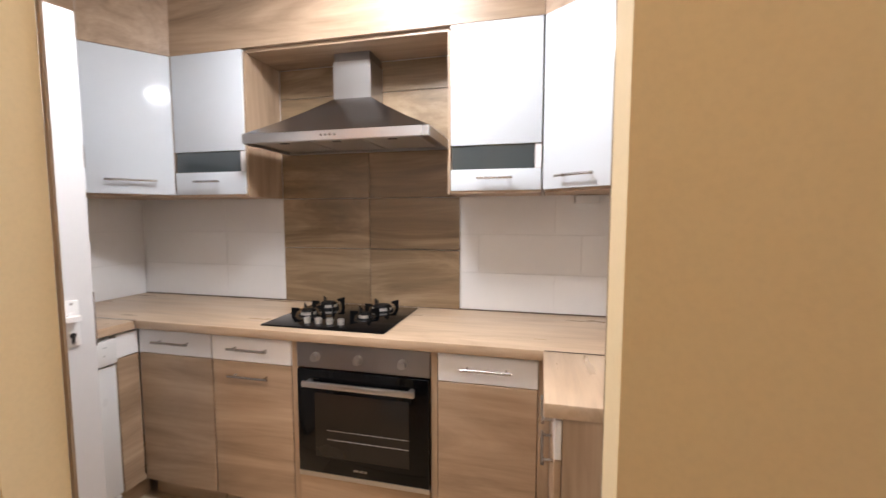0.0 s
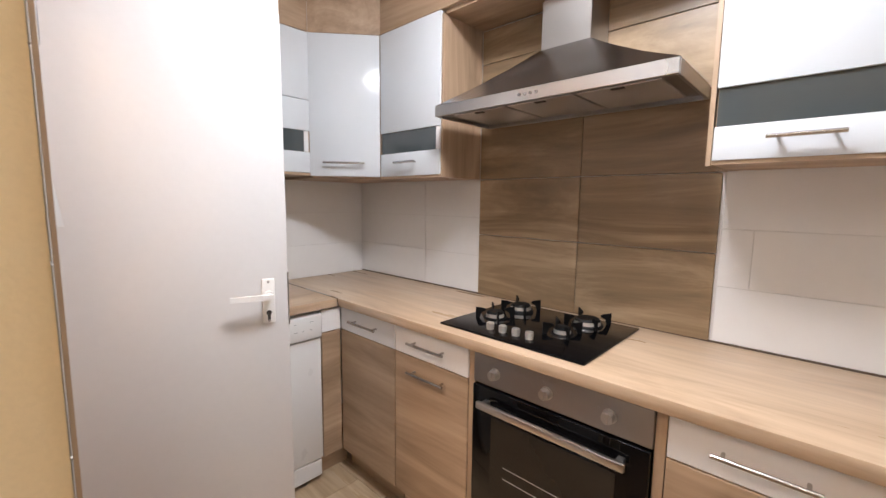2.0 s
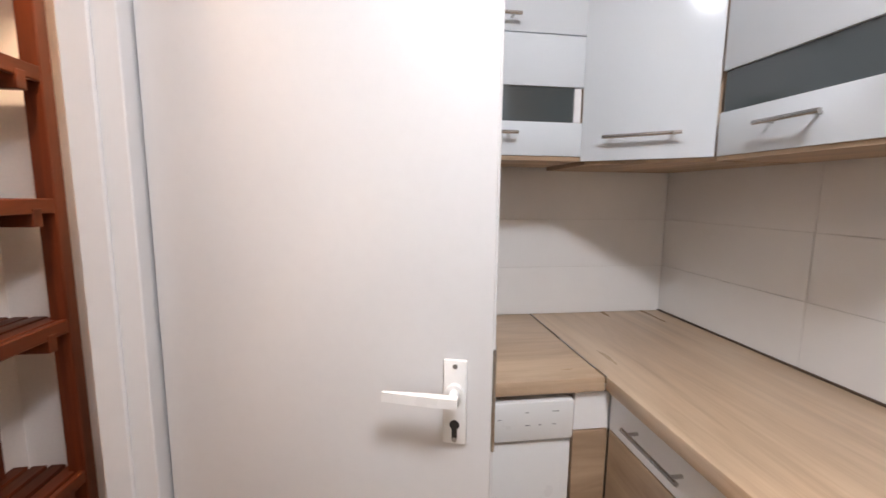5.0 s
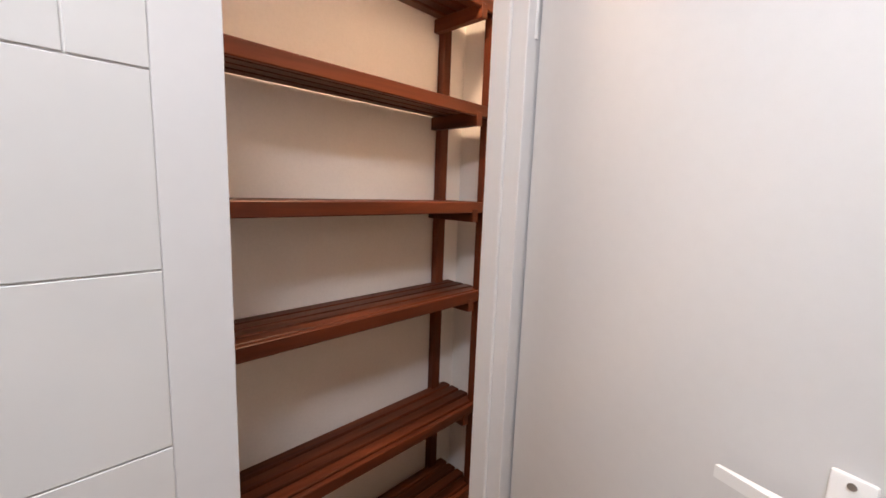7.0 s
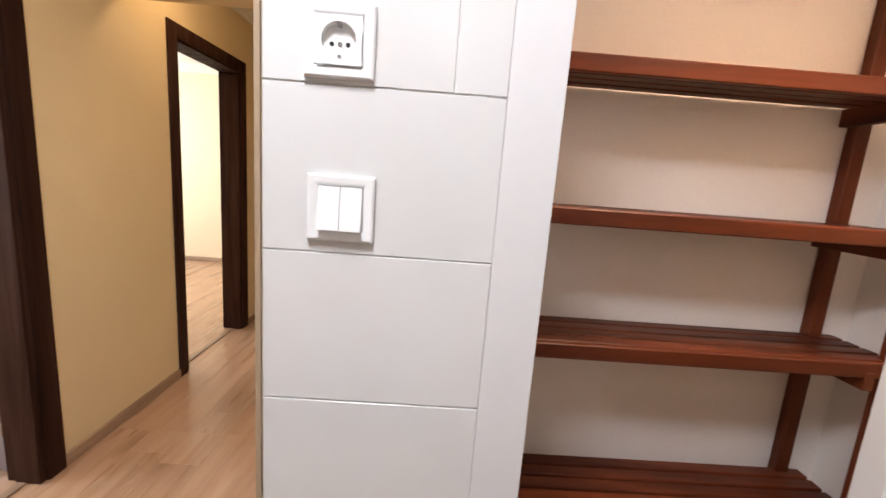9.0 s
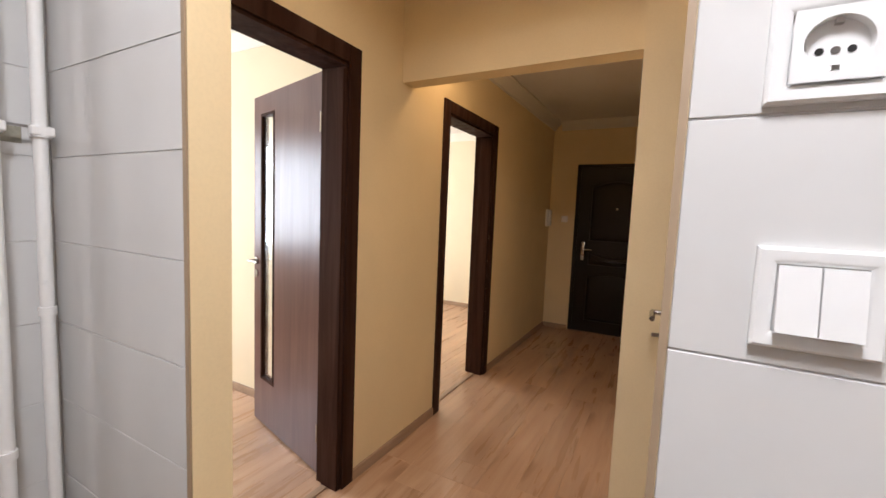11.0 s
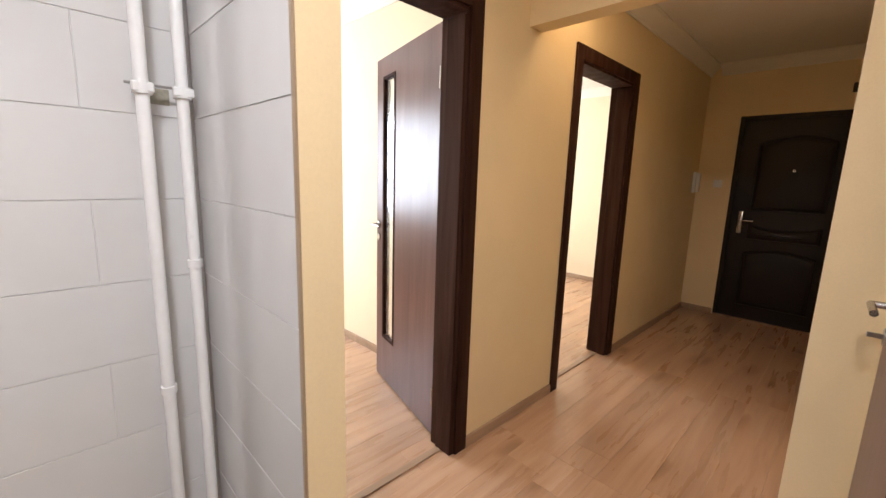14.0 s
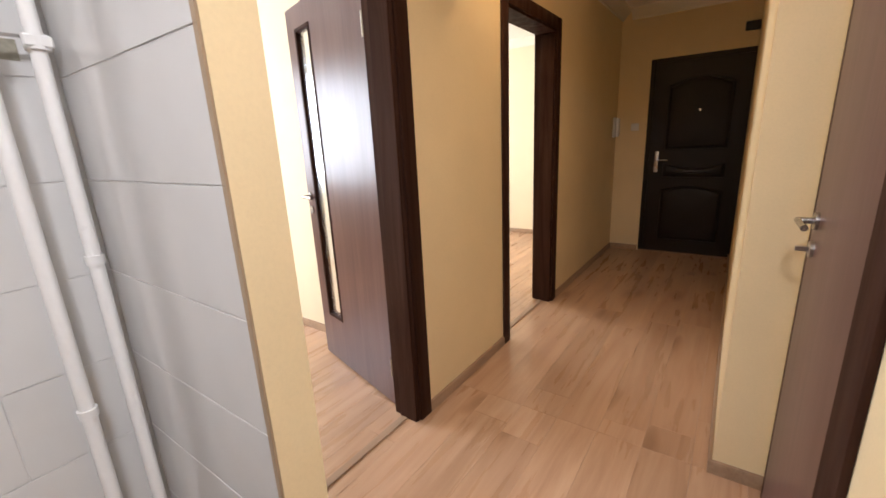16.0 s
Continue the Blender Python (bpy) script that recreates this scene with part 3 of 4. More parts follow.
def lift_unit(x0, x1, label, glass_z):
    """Wall cabinet with a gloss door, a glass strip and a lower flap."""
    w = thing("wall_cabinet", ((x0 + x1) / 2, 1.49, UB), label, "wall cabinet", "wall cabinets over the worktop")
    part("body", B(x0 + 0.001, x1 - 0.001, 1.364, YB - 0.012, UB, UT - 0.001), M_OAK_Z, w)
    part("bottom", B(x0 + 0.001, x1 - 0.001, 1.350, YB - 0.012, UB - 0.014, UB - 0.0005), M_OAK_X, w, "oak-look underside")
    g0, g1 = glass_z
    do = part("door", B(x0 + 0.002, x1 - 0.002, 1.345, 1.363, g1 + 0.002, UT - 0.003, 0.002, 2), M_GLOSS, w, "high-gloss white door")
    fl = part("flap", B(x0 + 0.002, x1 - 0.002, 1.345, 1.363, UB - 0.003, g0 - 0.002, 0.002, 2), M_GLOSS, w, "high-gloss white lower flap")
    part("glass_strip", B(x0 + 0.006, x1 - 0.03, 1.352, 1.358, g0 - 0.001, g1 + 0.001), M_SMOKE, w, "grey frosted glass strip")
    part("strip_frame", B(x1 - 0.028, x1 - 0.002, 1.350, 1.360, g0, g1), M_WHITE_LAM, w, "pale strip end")
    c, z = (x0 + x1) / 2, UB + (g0 - UB) * 0.55
    bar_handle("handle", (c - 0.075, 1.345, z), (c + 0.075, 1.345, z), (0, -1, 0), fl)
    return w


lift_unit(-1.044, -0.617, "gloss white wall cabinet with grey glass strip beside the hood", (1.612, 1.713))
lift_unit(0.433, 0.825, "gloss white wall cabinet with grey glass strip and steel handle", (1.590, 1.690))


def corner_unit(p, q, outline, label, handle_from, rise=0.065):
    """Corner wall cabinet with a slanted gloss door between p and q."""
    w = thing("wall_cabinet", (outline[2][0], outline[2][1], UB), label, "wall cabinet", "wall cabinets over the worktop")
    part("body", prism(bmesh.new(), outline, "z", UB, UT - 0.001), M_OAK_Z, w)
    part("bottom", prism(bmesh.new(), outline, "z", UB - 0.014, UB - 0.0005), M_OAK_X, w, "oak-look underside")
    p, q = Vector((*p, 0)), Vector((*q, 0))
    d = (q - p).normalized()
    nrm = Vector((d.y, -d.x, 0))
    L = (q - p).length
    bm = B(0.002, L - 0.002, -0.018, 0.0, UB - 0.003, UT - 0.003, 0.002, 2)
    bmesh.ops.transform(bm, matrix=Matrix.Translation(p) @ Matrix.Rotation(math.atan2(d.y, d.x), 4, "Z"), verts=bm.verts)
    do = part("door", bm, M_GLOSS, w, "high-gloss white slanted door")
    a = p + d * (L * handle_from[0]) + nrm * 0.018 + Vector((0, 0, UB + rise))
    b = p + d * (L * handle_from[1]) + nrm * 0.018 + Vector((0, 0, UB + rise))
    bar_handle("handle", a, b, nrm, do)
    return w


corner_unit((-1.299, 1.088), (-1.059, 1.358), [(-1.285, 1.095), (-1.06, 1.365), (-1.06, YB - 0.012), (XL + 0.012, YB - 0.012), (XL + 0.012, 1.095)],
            "gloss white corner wall cabinet with slanted door", (0.2, 0.78))
corner_unit((0.839, 1.359), (1.178, 1.091), [(0.84, 1.366), (1.172, 1.098), (XR - 0.012, 1.098), (XR - 0.012, YB - 0.012), (0.84, YB - 0.012)],
            "gloss white corner wall cabinet beside the opening", (0.19, 0.58), 0.047)
# left wall cabinet
w = thing("wall_cabinet", (-1.45, 0.79, UB), "gloss white wall cabinet with dark glass strip on the side wall", "wall cabinet", "wall cabinets over the worktop")
part("body", B(XL + 0.012, -1.304, 0.50, 1.086, UB + 0.012, UT - 0.001), M_OAK_Z, w)
part("bottom", B(XL + 0.012, -1.290, 0.50, 1.080, UB - 0.002, UB + 0.0115), M_OAK_Y, w, "oak-look underside")
part("upper_door", B(-1.303, -1.285, 0.502, 1.0835, 1.876, UT - 0.003, 0.002, 2), M_GLOSS, w, "high-gloss white upper door")
part("middle_panel", B(-1.303, -1.285, 0.502, 1.0835, 1.722, 1.873, 0.002, 2), M_GLOSS, w, "high-gloss white panel")
part("glass_strip", B(-1.298, -1.292, 0.52, 1.05, 1.617, 1.722), M_SMOKE, w, "dark glass strip")
part("strip_frame", B(-1.300, -1.290, 1.052, 1.074, 1.619, 1.720), M_WHITE_LAM, w)
fl = part("flap", B(-1.303, -1.285, 0.502, 1.0835, UB + 0.012, 1.616, 0.002, 2), M_GLOSS, w, "high-gloss white lower flap")
bar_handle("handle", (-1.285, 0.66, 1.578), (-1.285, 0.862, 1.578), (1, 0, 0), fl)
bar_handle("handle", (-1.285, 0.66, 1.915), (-1.285, 0.862, 1.915), (1, 0, 0), w)
# right wall cabinet
w = thing("wall_cabinet", (1.34, 0.84, UB), "gloss white wall cabinet on the side wall near the opening", "wall cabinet", "wall cabinets over the worktop")
part("body", B(1.20, XR - 0.012, 0.64, 1.094, UB, UT - 0.001), M_OAK_Z, w)
part("door", B(1.181, 1.199, 0.642, 1.084, UB - 0.003, UT - 0.003, 0.002, 2), M_GLOSS, w, "high-gloss white door")
# boards above the wall units and the niche round the hood
w = thing("cabinet_fascia", (-0.09, 1.36, UT), "oak-look boards above the wall cabinets up to the ceiling", "fascia")
part("board", B(-1.044, 0.826, 1.347, 1.365, UT, H - 0.001), M_OAK_X, w)
part("niche_top", B(-0.605, 0.424, 1.366, YB - 0.012, UT - 0.018, UT), M_OAK_X, w, "oak-look board over the hood")
part("niche_side", B(-0.616, -0.604, 1.352, YB - 0.012, UB - 0.016, UT - 0.019), M_OAK_Z, w, "oak-look side panel of the hood niche")
part("niche_side", B(0.420, 0.432, 1.352, YB - 0.012, UB - 0.016, UT - 0.019), M_OAK_Z, w, "oak-look side panel of the hood niche")
for a, b in (((-1.285, 1.080), (-1.0445, 1.352)), ((0.8265, 1.352), (1.172, 1.084))):
    p, q = Vector((*a, 0)), Vector((*b, 0))
    bm = B(0, (q - p).length, 0, 0.018, UT, H - 0.001)
    bmesh.ops.transform(bm, matrix=Matrix.Translation(p) @ Matrix.Rotation(math.atan2((q - p).y, (q - p).x), 4, "Z"), verts=bm.verts)
    part("board", bm, M_OAK_X, w)
part("board", B(-1.303, -1.286, 0.50, 1.079, UT, H - 0.001), M_OAK_Y, w)
part("board", B(1.181, 1.199, 0.64, 1.083, UT, H - 0.001), M_OAK_Y, w)

# cooker hood
HX0, HX1, HY0 = -0.549, 0.363, 1.243
w = thing("cooker_hood", (-0.092, YB - 0.012, 1.722), "brushed steel chimney cooker hood on the wall", "cooker hood")
bm = bmesh.new()
for a in ((HX0, HX1, HY0, HY0 + 0.012), (HX0, HX1, YB - 0.03, YB - 0.013), (HX0, HX0 + 0.012, HY0 + 0.012, YB - 0.03), (HX1 - 0.012, HX1, HY0 + 0.012, YB - 0.03)):
    box(bm, *a, 1.724, 1.768, 0.0015)
lip = part("rim", bm, M_STEEL, w, "steel rim")
CX0, CX1, CY0, CZ = -0.192, 0.008, 1.470, 1.966
lo = [(HX0, HY0, 1.768), (HX1, HY0, 1.768), (HX1, YB - 0.013, 1.768), (HX0, YB - 0.013, 1.768)]
hi = [(CX0, CY0, CZ), (CX1, CY0, CZ), (CX1, YB - 0.013, CZ), (CX0, YB - 0.013, CZ)]
bm = bmesh.new()
rings = [[bm.verts.new(v) for v in lo]]
for s in (0.35, 0.7, 1.0):
    ring = []
    for u, v in zip(lo, hi):
        p = Vector(u).lerp(Vector(v), s)
        p.z -= 0.009 * math.sin(math.pi * s)
        ring.append(bm.verts.new(p))
    rings.append(ring)
for r0, r1 in zip(rings, rings[1:]):
    for k in range(4):
        bm.faces.new((r0[k], r0[(k + 1) % 4], r1[(k + 1) % 4], r1[k]))
bm.faces.new(rings[-1])
part("canopy", bm, M_CANOPY, w, "sloping steel canopy")
part("chimney", B(CX0, CX1, CY0, YB - 0.013, CZ - 0.004, 2.145, 0.002), M_STEEL, w, "steel chimney cover")
# top of the chimney: a slightly narrower box in the darker steel
part("inner_chimney", B(CX0 + 0.006, CX1 - 0.006, CY0 + 0.006, YB - 0.013, 2.1455, UT - 0.0185), M_STEEL_D, w, "inner chimney sleeve")
part("underside", B(HX0 + 0.012, HX1 - 0.012, HY0 + 0.012, YB - 0.03, 1.738, 1.744), M_STEEL_D, w, "dark steel underside")
for k in range(3):
    a = HX0 + 0.05 + k * 0.272
    fl = part("grease_filter", B(a, a + 0.258, HY0 + 0.06, YB - 0.06, 1.731, 1.7378, 0.002), M_MESH, w, "aluminium mesh grease filter")
    part("filter_catch", B(a + 0.11, a + 0.15, HY0 + 0.064, HY0 + 0.082, 1.728, 1.7309), M_DARKSLOT, fl)
for k in range(4):
    x = -0.135 + 0.022 * k
    part("button", rod(bmesh.new(), (x, HY0, 1.747), (x, HY0 - 0.006, 1.747), 0.0058, 14), M_CHROME, lip, "round push button")
w = thing("junction_box", (1.03, 1.60, 1.44), "small white plastic box under the wall cabinet", "junction box")
part("body", B(0.98, 1.09, 1.57, YB - 0.012, 1.446, 1.484, 0.004), M_PLASTIC, w)

# ceiling lamp of the kitchen
w = thing("ceiling_lamp", (KITCHEN_LAMP[0], KITCHEN_LAMP[1], 2.58), "square white ceiling lamp in the kitchen, switched on", "ceiling lamp")
part("housing", B(KITCHEN_LAMP[0] - 0.20, KITCHEN_LAMP[0] + 0.20, KITCHEN_LAMP[1] - 0.20, KITCHEN_LAMP[1] + 0.20, 2.598, H - 0.001, 0.004), M_PLASTIC, w)
part("diffuser", B(KITCHEN_LAMP[0] - 0.185, KITCHEN_LAMP[0] + 0.185, KITCHEN_LAMP[1] - 0.185, KITCHEN_LAMP[1] + 0.185, 2.580, 2.5975, 0.006, 2), M_LAMPGLOW, w, "glowing white diffuser")

# ---- pantry ----
w = thing("pantry_frame", (-0.54, -0.04, 0), "white painted wooden frame of the pantry opening", "door frame")
w["kind"] = "structure"
w.location.y += YF
part("jamb", B(PL - 0.003, PL + 0.0674, -WT - 0.004, 0.0030, 0, 2.10, 0.0008), M_DOORPAINT, w)
part("jamb", B(PR - 0.075, PR + 0.004, -WT - 0.004, 0.0085, 0, 2.10, 0.002), M_DOORPAINT, w)
part("stop", B(PR + 0.0042, PR + 0.014, -WT + 0.0, -0.03, 0, 2.07, 0.003), M_DOORPAINT, w)
part("head", B(PR - 0.075, PL + 0.072, -WT - 0.004, 0.0065, 2.1005, 2.165, 0.002), M_DOORPAINT, w)

LEN = 0.648
w = thing("pantry_door", (-0.868, 0.024, 0), "white painted flush pantry door standing open", "door", rz=73.4, local=True)
part("leaf", B(0.0, LEN, 0.0, 0.040, 0.012, 2.058, 0.002, 2), M_DOORPAINT, w)
part("edge_strip", B(LEN, LEN + 0.004, 0.012, 0.030, 0.10, 1.98), M_DOORPAINT, w)
part("lock_plate", B(LEN + 0.0002, LEN + 0.006, 0.008, 0.032, 0.93, 1.12), M_CHROME, w, "steel lock plate on the door edge")
PX = 0.584
pl = part("handle_plate", B(PX - 0.021, PX + 0.021, -0.009, 0.0, 0.948, 1.104, 0.004, 2), M_PLASTIC, w, "white plastic handle plate")
bm = rod(bmesh.new(), (PX, -0.009, 1.048), (PX, -0.020, 1.048), 0.015, 20)
rod(bm, (PX, -0.015, 1.048), (PX, -0.052, 1.048), 0.0085, 16)
prism(bm, [(PX + 0.010, -0.058), (PX + 0.010, -0.044), (PX - 0.03, -0.042), (PX - 0.118, -0.046), (PX - 0.120, -0.052), (PX - 0.03, -0.058)], "z", 1.040, 1.057)
part("lever", bm, M_PLASTIC, pl, "white plastic lever handle")
bm = rod(bmesh.new(), (PX, -0.0086, 0.985), (PX, -0.0098, 0.985), 0.009, 18)
box(bm, PX - 0.0048, PX + 0.0048, -0.0099, -0.0086, 0.958, 0.985)
part("keyhole", bm, M_DARKSLOT, pl, "dark keyhole")
for z in (1.093, 0.957):
    part("screw", rod(bmesh.new(), (PX, -0.009, z), (PX, -0.0105, z), 0.0045, 12), M_STEEL_D, pl)
for z in (0.25, 1.78):
    bm = rod(bmesh.new(), (-0.008, -0.008, z - 0.045), (-0.008, -0.008, z + 0.045), 0.008, 14)
    rod(bm, (-0.008, -0.008, z - 0.002), (-0.008, -0.008, z + 0.002), 0.0088, 14)
    part("hinge", bm, M_DOORPAINT, w, "painted barrel hinge")

# slatted shelving
SY0, SY1, SXL, SXR = PB + 0.012, -0.525, -0.13, -1.425
w = thing("pantry_shelving", (-0.78, -0.62, 0), "reddish-brown stained slatted pine shelving in the pantry", "shelving unit")
for back_x, front_x in ((-1.328, -1.380), (-0.20, -0.20)):
    for x, y0, y1 in ((back_x, PB + 0.004, PB + 0.040), (front_x, -0.550, -0.498)):
        part("post", B(x - 0.045, x, y0, y1, -0.008, 2.45, 0.003), M_SHELF_Z, w)
for z in (0.10, 0.50, 1.0, 1.365, 1.735, 2.12):
    for x in (-1.330, -0.199):
        part("crossbar", B(x, x + 0.030, PB + 0.004, -0.498, z - 0.078, z - 0.0265, 0.002), M_SHELF_Y, w, "dark stained crossbar under the slats")
    for k in range(4):
        a = SY0 + k * (SY1 - SY0) / 4
        part("slat", B(SXR, SXL, a + 0.005, a + (SY1 - SY0) / 4 - 0.005, z - 0.026 + 0.001 * (k % 2), z, 0.003), M_SHELF, w)
    part("front_edge", B(SXR, SXL, SY1 + 0.0042, SY1 + 0.024, z - 0.042, z + 0.001, 0.003), M_SHELF, w, "reddish front edge board")
w = thing("pantry_lamp", (PANTRY_LAMP[0], PANTRY_LAMP[1], 2.36), "small warm lamp on the pantry ceiling, switched on", "ceiling lamp")
part("base", rod(bmesh.new(), (PANTRY_LAMP[0], PANTRY_LAMP[1], 2.46), (PANTRY_LAMP[0], PANTRY_LAMP[1], H), 0.06, 20), M_PLASTIC, w)
bm = bmesh.new()
bmesh.ops.create_uvsphere(bm, u_segments=20, v_segments=12, radius=0.055, matrix=Matrix.Translation((PANTRY_LAMP[0], PANTRY_LAMP[1], 2.41)))
part("globe", bm, M_WARMGLOW, w, "glowing warm globe")

# ---- socket, switch, pipes ----
def frame_plate(name, x0, z0, label, category):
    w = thing(name, (x0 + 0.0415, 0.004, z0), label, category)
    w.location.y += YF
    bm = bmesh.new()
    rings = []
    for i, y in ((0.0, 0.0024), (0.0, 0.0085), (0.0025, 0.0105), (0.010, 0.0105), (0.0135, 0.0085), (0.0135, 0.0040)):
        rings.append([bm.verts.new((x, y, z)) for x, z in ((x0 + i, z0 + i), (x0 + 0.083 - i, z0 + i), (x0 + 0.083 - i, z0 + 0.083 - i), (x0 + i, z0 + 0.083 - i))])
    for r0, r1 in zip(rings, rings[1:]):
        for k in range(4):
            bm.faces.new((r0[k], r0[(k + 1) % 4], r1[(k + 1) % 4], r1[k]))
    bm.faces.new(rings[-1])
    bmesh.ops.recalc_face_normals(bm, faces=bm.faces)
    part("cover_frame", bm, M_PLASTIC, w)
    return w


w = frame_plate("light_switch", -0.010, 1.328, "white double rocker light switch on the tiles", "light switch")
for a in (0.0, 0.0275):
    bm = prism(bmesh.new(), [(0.0042, 1.3425), (0.0180, 1.3425), (0.0115, 1.3965), (0.0042, 1.3965)], "x", 0.0045 + a, 0.0310 + a)
    part("rocker", bm, M_PLASTIC, w, "white rocker")
w = frame_plate("power_socket", -0.003, 1.524, "white earthed wall socket on the tiles", "power socket")
SX, SZ = 0.0385, 1.5655
bm = bmesh.new()
N = 48
sq, ci, cb = [], [], []
for k in range(N):
    a = math.tau * k / N
    c, s = math.cos(a), math.sin(a)
    q = 0.0272 / max(abs(c), abs(s))
    sq.append(bm.verts.new((SX + q * c, 0.0125, SZ + q * s)))
    ci.append(bm.verts.new((SX + 0.0205 * c, 0.0125, SZ + 0.0205 * s)))
    cb.append(bm.verts.new((SX + 0.0198 * c, 0.0048, SZ + 0.0198 * s)))
for k in range(N):
    j = (k + 1) % N
    bm.faces.new((sq[k], sq[j], ci[j], ci[k]))
    bm.faces.new((ci[k], ci[j], cb[j], cb[k]))
bm.faces.new(cb)
bmesh.ops.recalc_face_normals(bm, faces=bm.faces)
cup = part("insert", bm, M_PLASTIC, w, "white insert with a round well")
for x in (SX - 0.0095, SX + 0.0095):
    part("pin_hole", rod(bmesh.new(), (x, 0.0046, SZ - 0.003), (x, 0.0054, SZ - 0.003), 0.0028, 12), M_DARKSLOT, cup)
part("screw", rod(bmesh.new(), (SX, 0.0046, SZ - 0.003), (SX, 0.0056, SZ - 0.003), 0.003, 12), M_STEEL_D, cup)
for z in (SZ + 0.0172, SZ - 0.0172):
    part("earth_clip", B(SX - 0.0024, SX + 0.0024, 0.0050, 0.0100, z - 0.002, z + 0.002), M_STEEL, cup, "metal earth clip")

w = thing("water_pipe", (1.432, 0.136, 0), "pair of white painted pipes on the tiled wall", "pipes")
for y, r, k in ((0.128, 0.0145, 0), (0.047, 0.0135, 1)):
    pp = part("pipe", rod(bmesh.new(), (1.432, y, -0.006), (1.432, y, H), r, 18), M_PIPE, w)
    for z in ((0.82,), (1.145,))[k]:
        part("coupling", rod(bmesh.new(), (1.432, y, z), (1.432, y, z + 0.02), r + 0.004, 18), M_PIPE, pp, "painted pipe collar")
    bm = bmesh.new()
    rod(bm, (1.432, y, 1.563), (1.432, y, 1.590), r + 0.006, 18)
    box(bm, 1.432, XR - 0.004, y - 0.006, y + 0.006, 1.568, 1.585, 0.002)
    box(bm, 1.413, 1.424, y - 0.022, y + 0.022, 1.566, 1.588, 0.003)
    part("clip", bm, M_PIPE, pp, "white pipe clip")
part("bracket", B(1.444, 1.448, 0.028, 0.158, 1.584, 1.590), M_STEEL_D, w, "metal pipe bracket")
part("wall_hole", B(XR - 0.0045, XR - 0.0026, 0.064, 0.110, 1.550, 1.588, 0.001), M_PLASTER, w, "chipped plaster behind the bracket")

# ---- hall: doors ----
def lever(bm_parent, x, z, y, way, label="satin nickel lever handle"):
    """Lever with rose at local x, z on the face y; way: -1 or 1, the side it stands off to."""
    bm = rod(bmesh.new(), (x, y, z), (x, y + way * 0.009, z), 0.025, 22)
    rod(bm, (x, y, z), (x, y + way * 0.052, z), 0.0095, 14)
    rod(bm, (x + 0.004, y + way * 0.048, z), (x - 0.115, y + way * 0.048, z), 0.0088, 14)
    h = part("lever", bm, M_CHROME, bm_parent, label)
    bm = rod(bmesh.new(), (x, y, z - 0.082), (x, y + way * 0.009, z - 0.082), 0.024, 22)
    part("keyhole_rose", bm, M_CHROME, h)
    return h


def room_door_frame(name, a, b, label):
    """Dark frame in the hall wall, clear from y = a to b: architraves on both sides and lining."""
    w = thing(name, (HX, (a + b) / 2, 0), label, "door frame", kind="structure")
    t = 0.078
    for x0, x1 in ((HX - 0.015, HX - 0.001), (RX + 0.001, RX + 0.015)):
        for y0, y1 in ((a - t, a + 0.004), (b - 0.004, b + t)):
            part("architrave", B(x0, x1, y0, y1, 0, DT + t, 0.003, 2), M_WENGE, w)
        part("architrave", B(x0, x1, a + 0.0045, b - 0.0045, DT - 0.004, DT + t, 0.003, 2), M_WENGE, w)
    for y0, y1, y2, y3 in ((a, a + 0.018, a + 0.018, a + 0.032), (b - 0.018, b, b - 0.032, b - 0.018)):
        ln = part("lining", B(HX - 0.0005, RX + 0.0005, y0, y1, 0, DT - 0.019), M_WENGE, w)
        part("stop", B(HX + 0.0, RX - 0.045, y2, y3, 0, DT - 0.033, 0.002), M_WENGE, ln)
    part("lining", B(HX - 0.0005, RX + 0.0005, a, b, DT - 0.018, DT), M_WENGE, w)
    part("threshold", B(HX + 0.06, HX + 0.10, a + 0.018, b - 0.018, 0.0005, 0.006, 0.002), M_SKIRT, w, "narrow threshold strip")
    return w


f1 = room_door_frame("door_1_frame", D1A, D1B, "dark wenge frame of the open room door")
f2 = room_door_frame("door_2_frame", D2A, D2B, "dark wenge frame of the far room doorway")
part("strike_plate", B(RX - 0.10, RX - 0.06, D2A + 0.0182, D2A + 0.020, 0.98, 1.14), M_STEEL_D, f2, "steel strike plate")

w = thing("room_door", (RX + 0.022, D1A - 0.012, 0), "dark wenge door with a narrow glass slot, open", "door", rz=-15.0, local=True)
LW = 0.84
S0, S1, SB, ST = 0.550, 0.732, 0.315, 1.985
bm = B(0.0, S0, -0.040, 0.0, 0.012, DT - 0.012)
box(bm, S1, LW, -0.040, 0.0, 0.012, DT - 0.012)
box(bm, S0, S1, -0.040, 0.0, 0.012, SB)
box(bm, S0, S1, -0.040, 0.0, ST, DT - 0.012)
lf = part("leaf", bm, M_LEAF, w)
bm = bmesh.new()
for a in ((S0 - 0.004, S0 + 0.014, SB - 0.004, ST + 0.004), (S1 - 0.014, S1 + 0.004, SB - 0.004, ST + 0.004), (S0 + 0.014, S1 - 0.014, SB - 0.004, SB + 0.014), (S0 + 0.014, S1 - 0.014, ST - 0.014, ST + 0.004)):
    box(bm, a[0], a[1], -0.044, 0.004, a[2], a[3], 0.002)
part("glazing_bead", bm, M_WENGE, w, "dark bead round the glass")
part("glass", B(S0 + 0.002, S1 - 0.002, -0.014, -0.010, SB + 0.002, ST - 0.002), M_FROST, w, "narrow frosted pane").visible_shadow = False
part("hinge_edge", B(-0.012, -0.0005, -0.036, -0.004, 0.012, DT - 0.014), M_WENGE, w, "dark rebated edge")
lever(lf, LW - 0.045, 1.075, 0.0, 1)
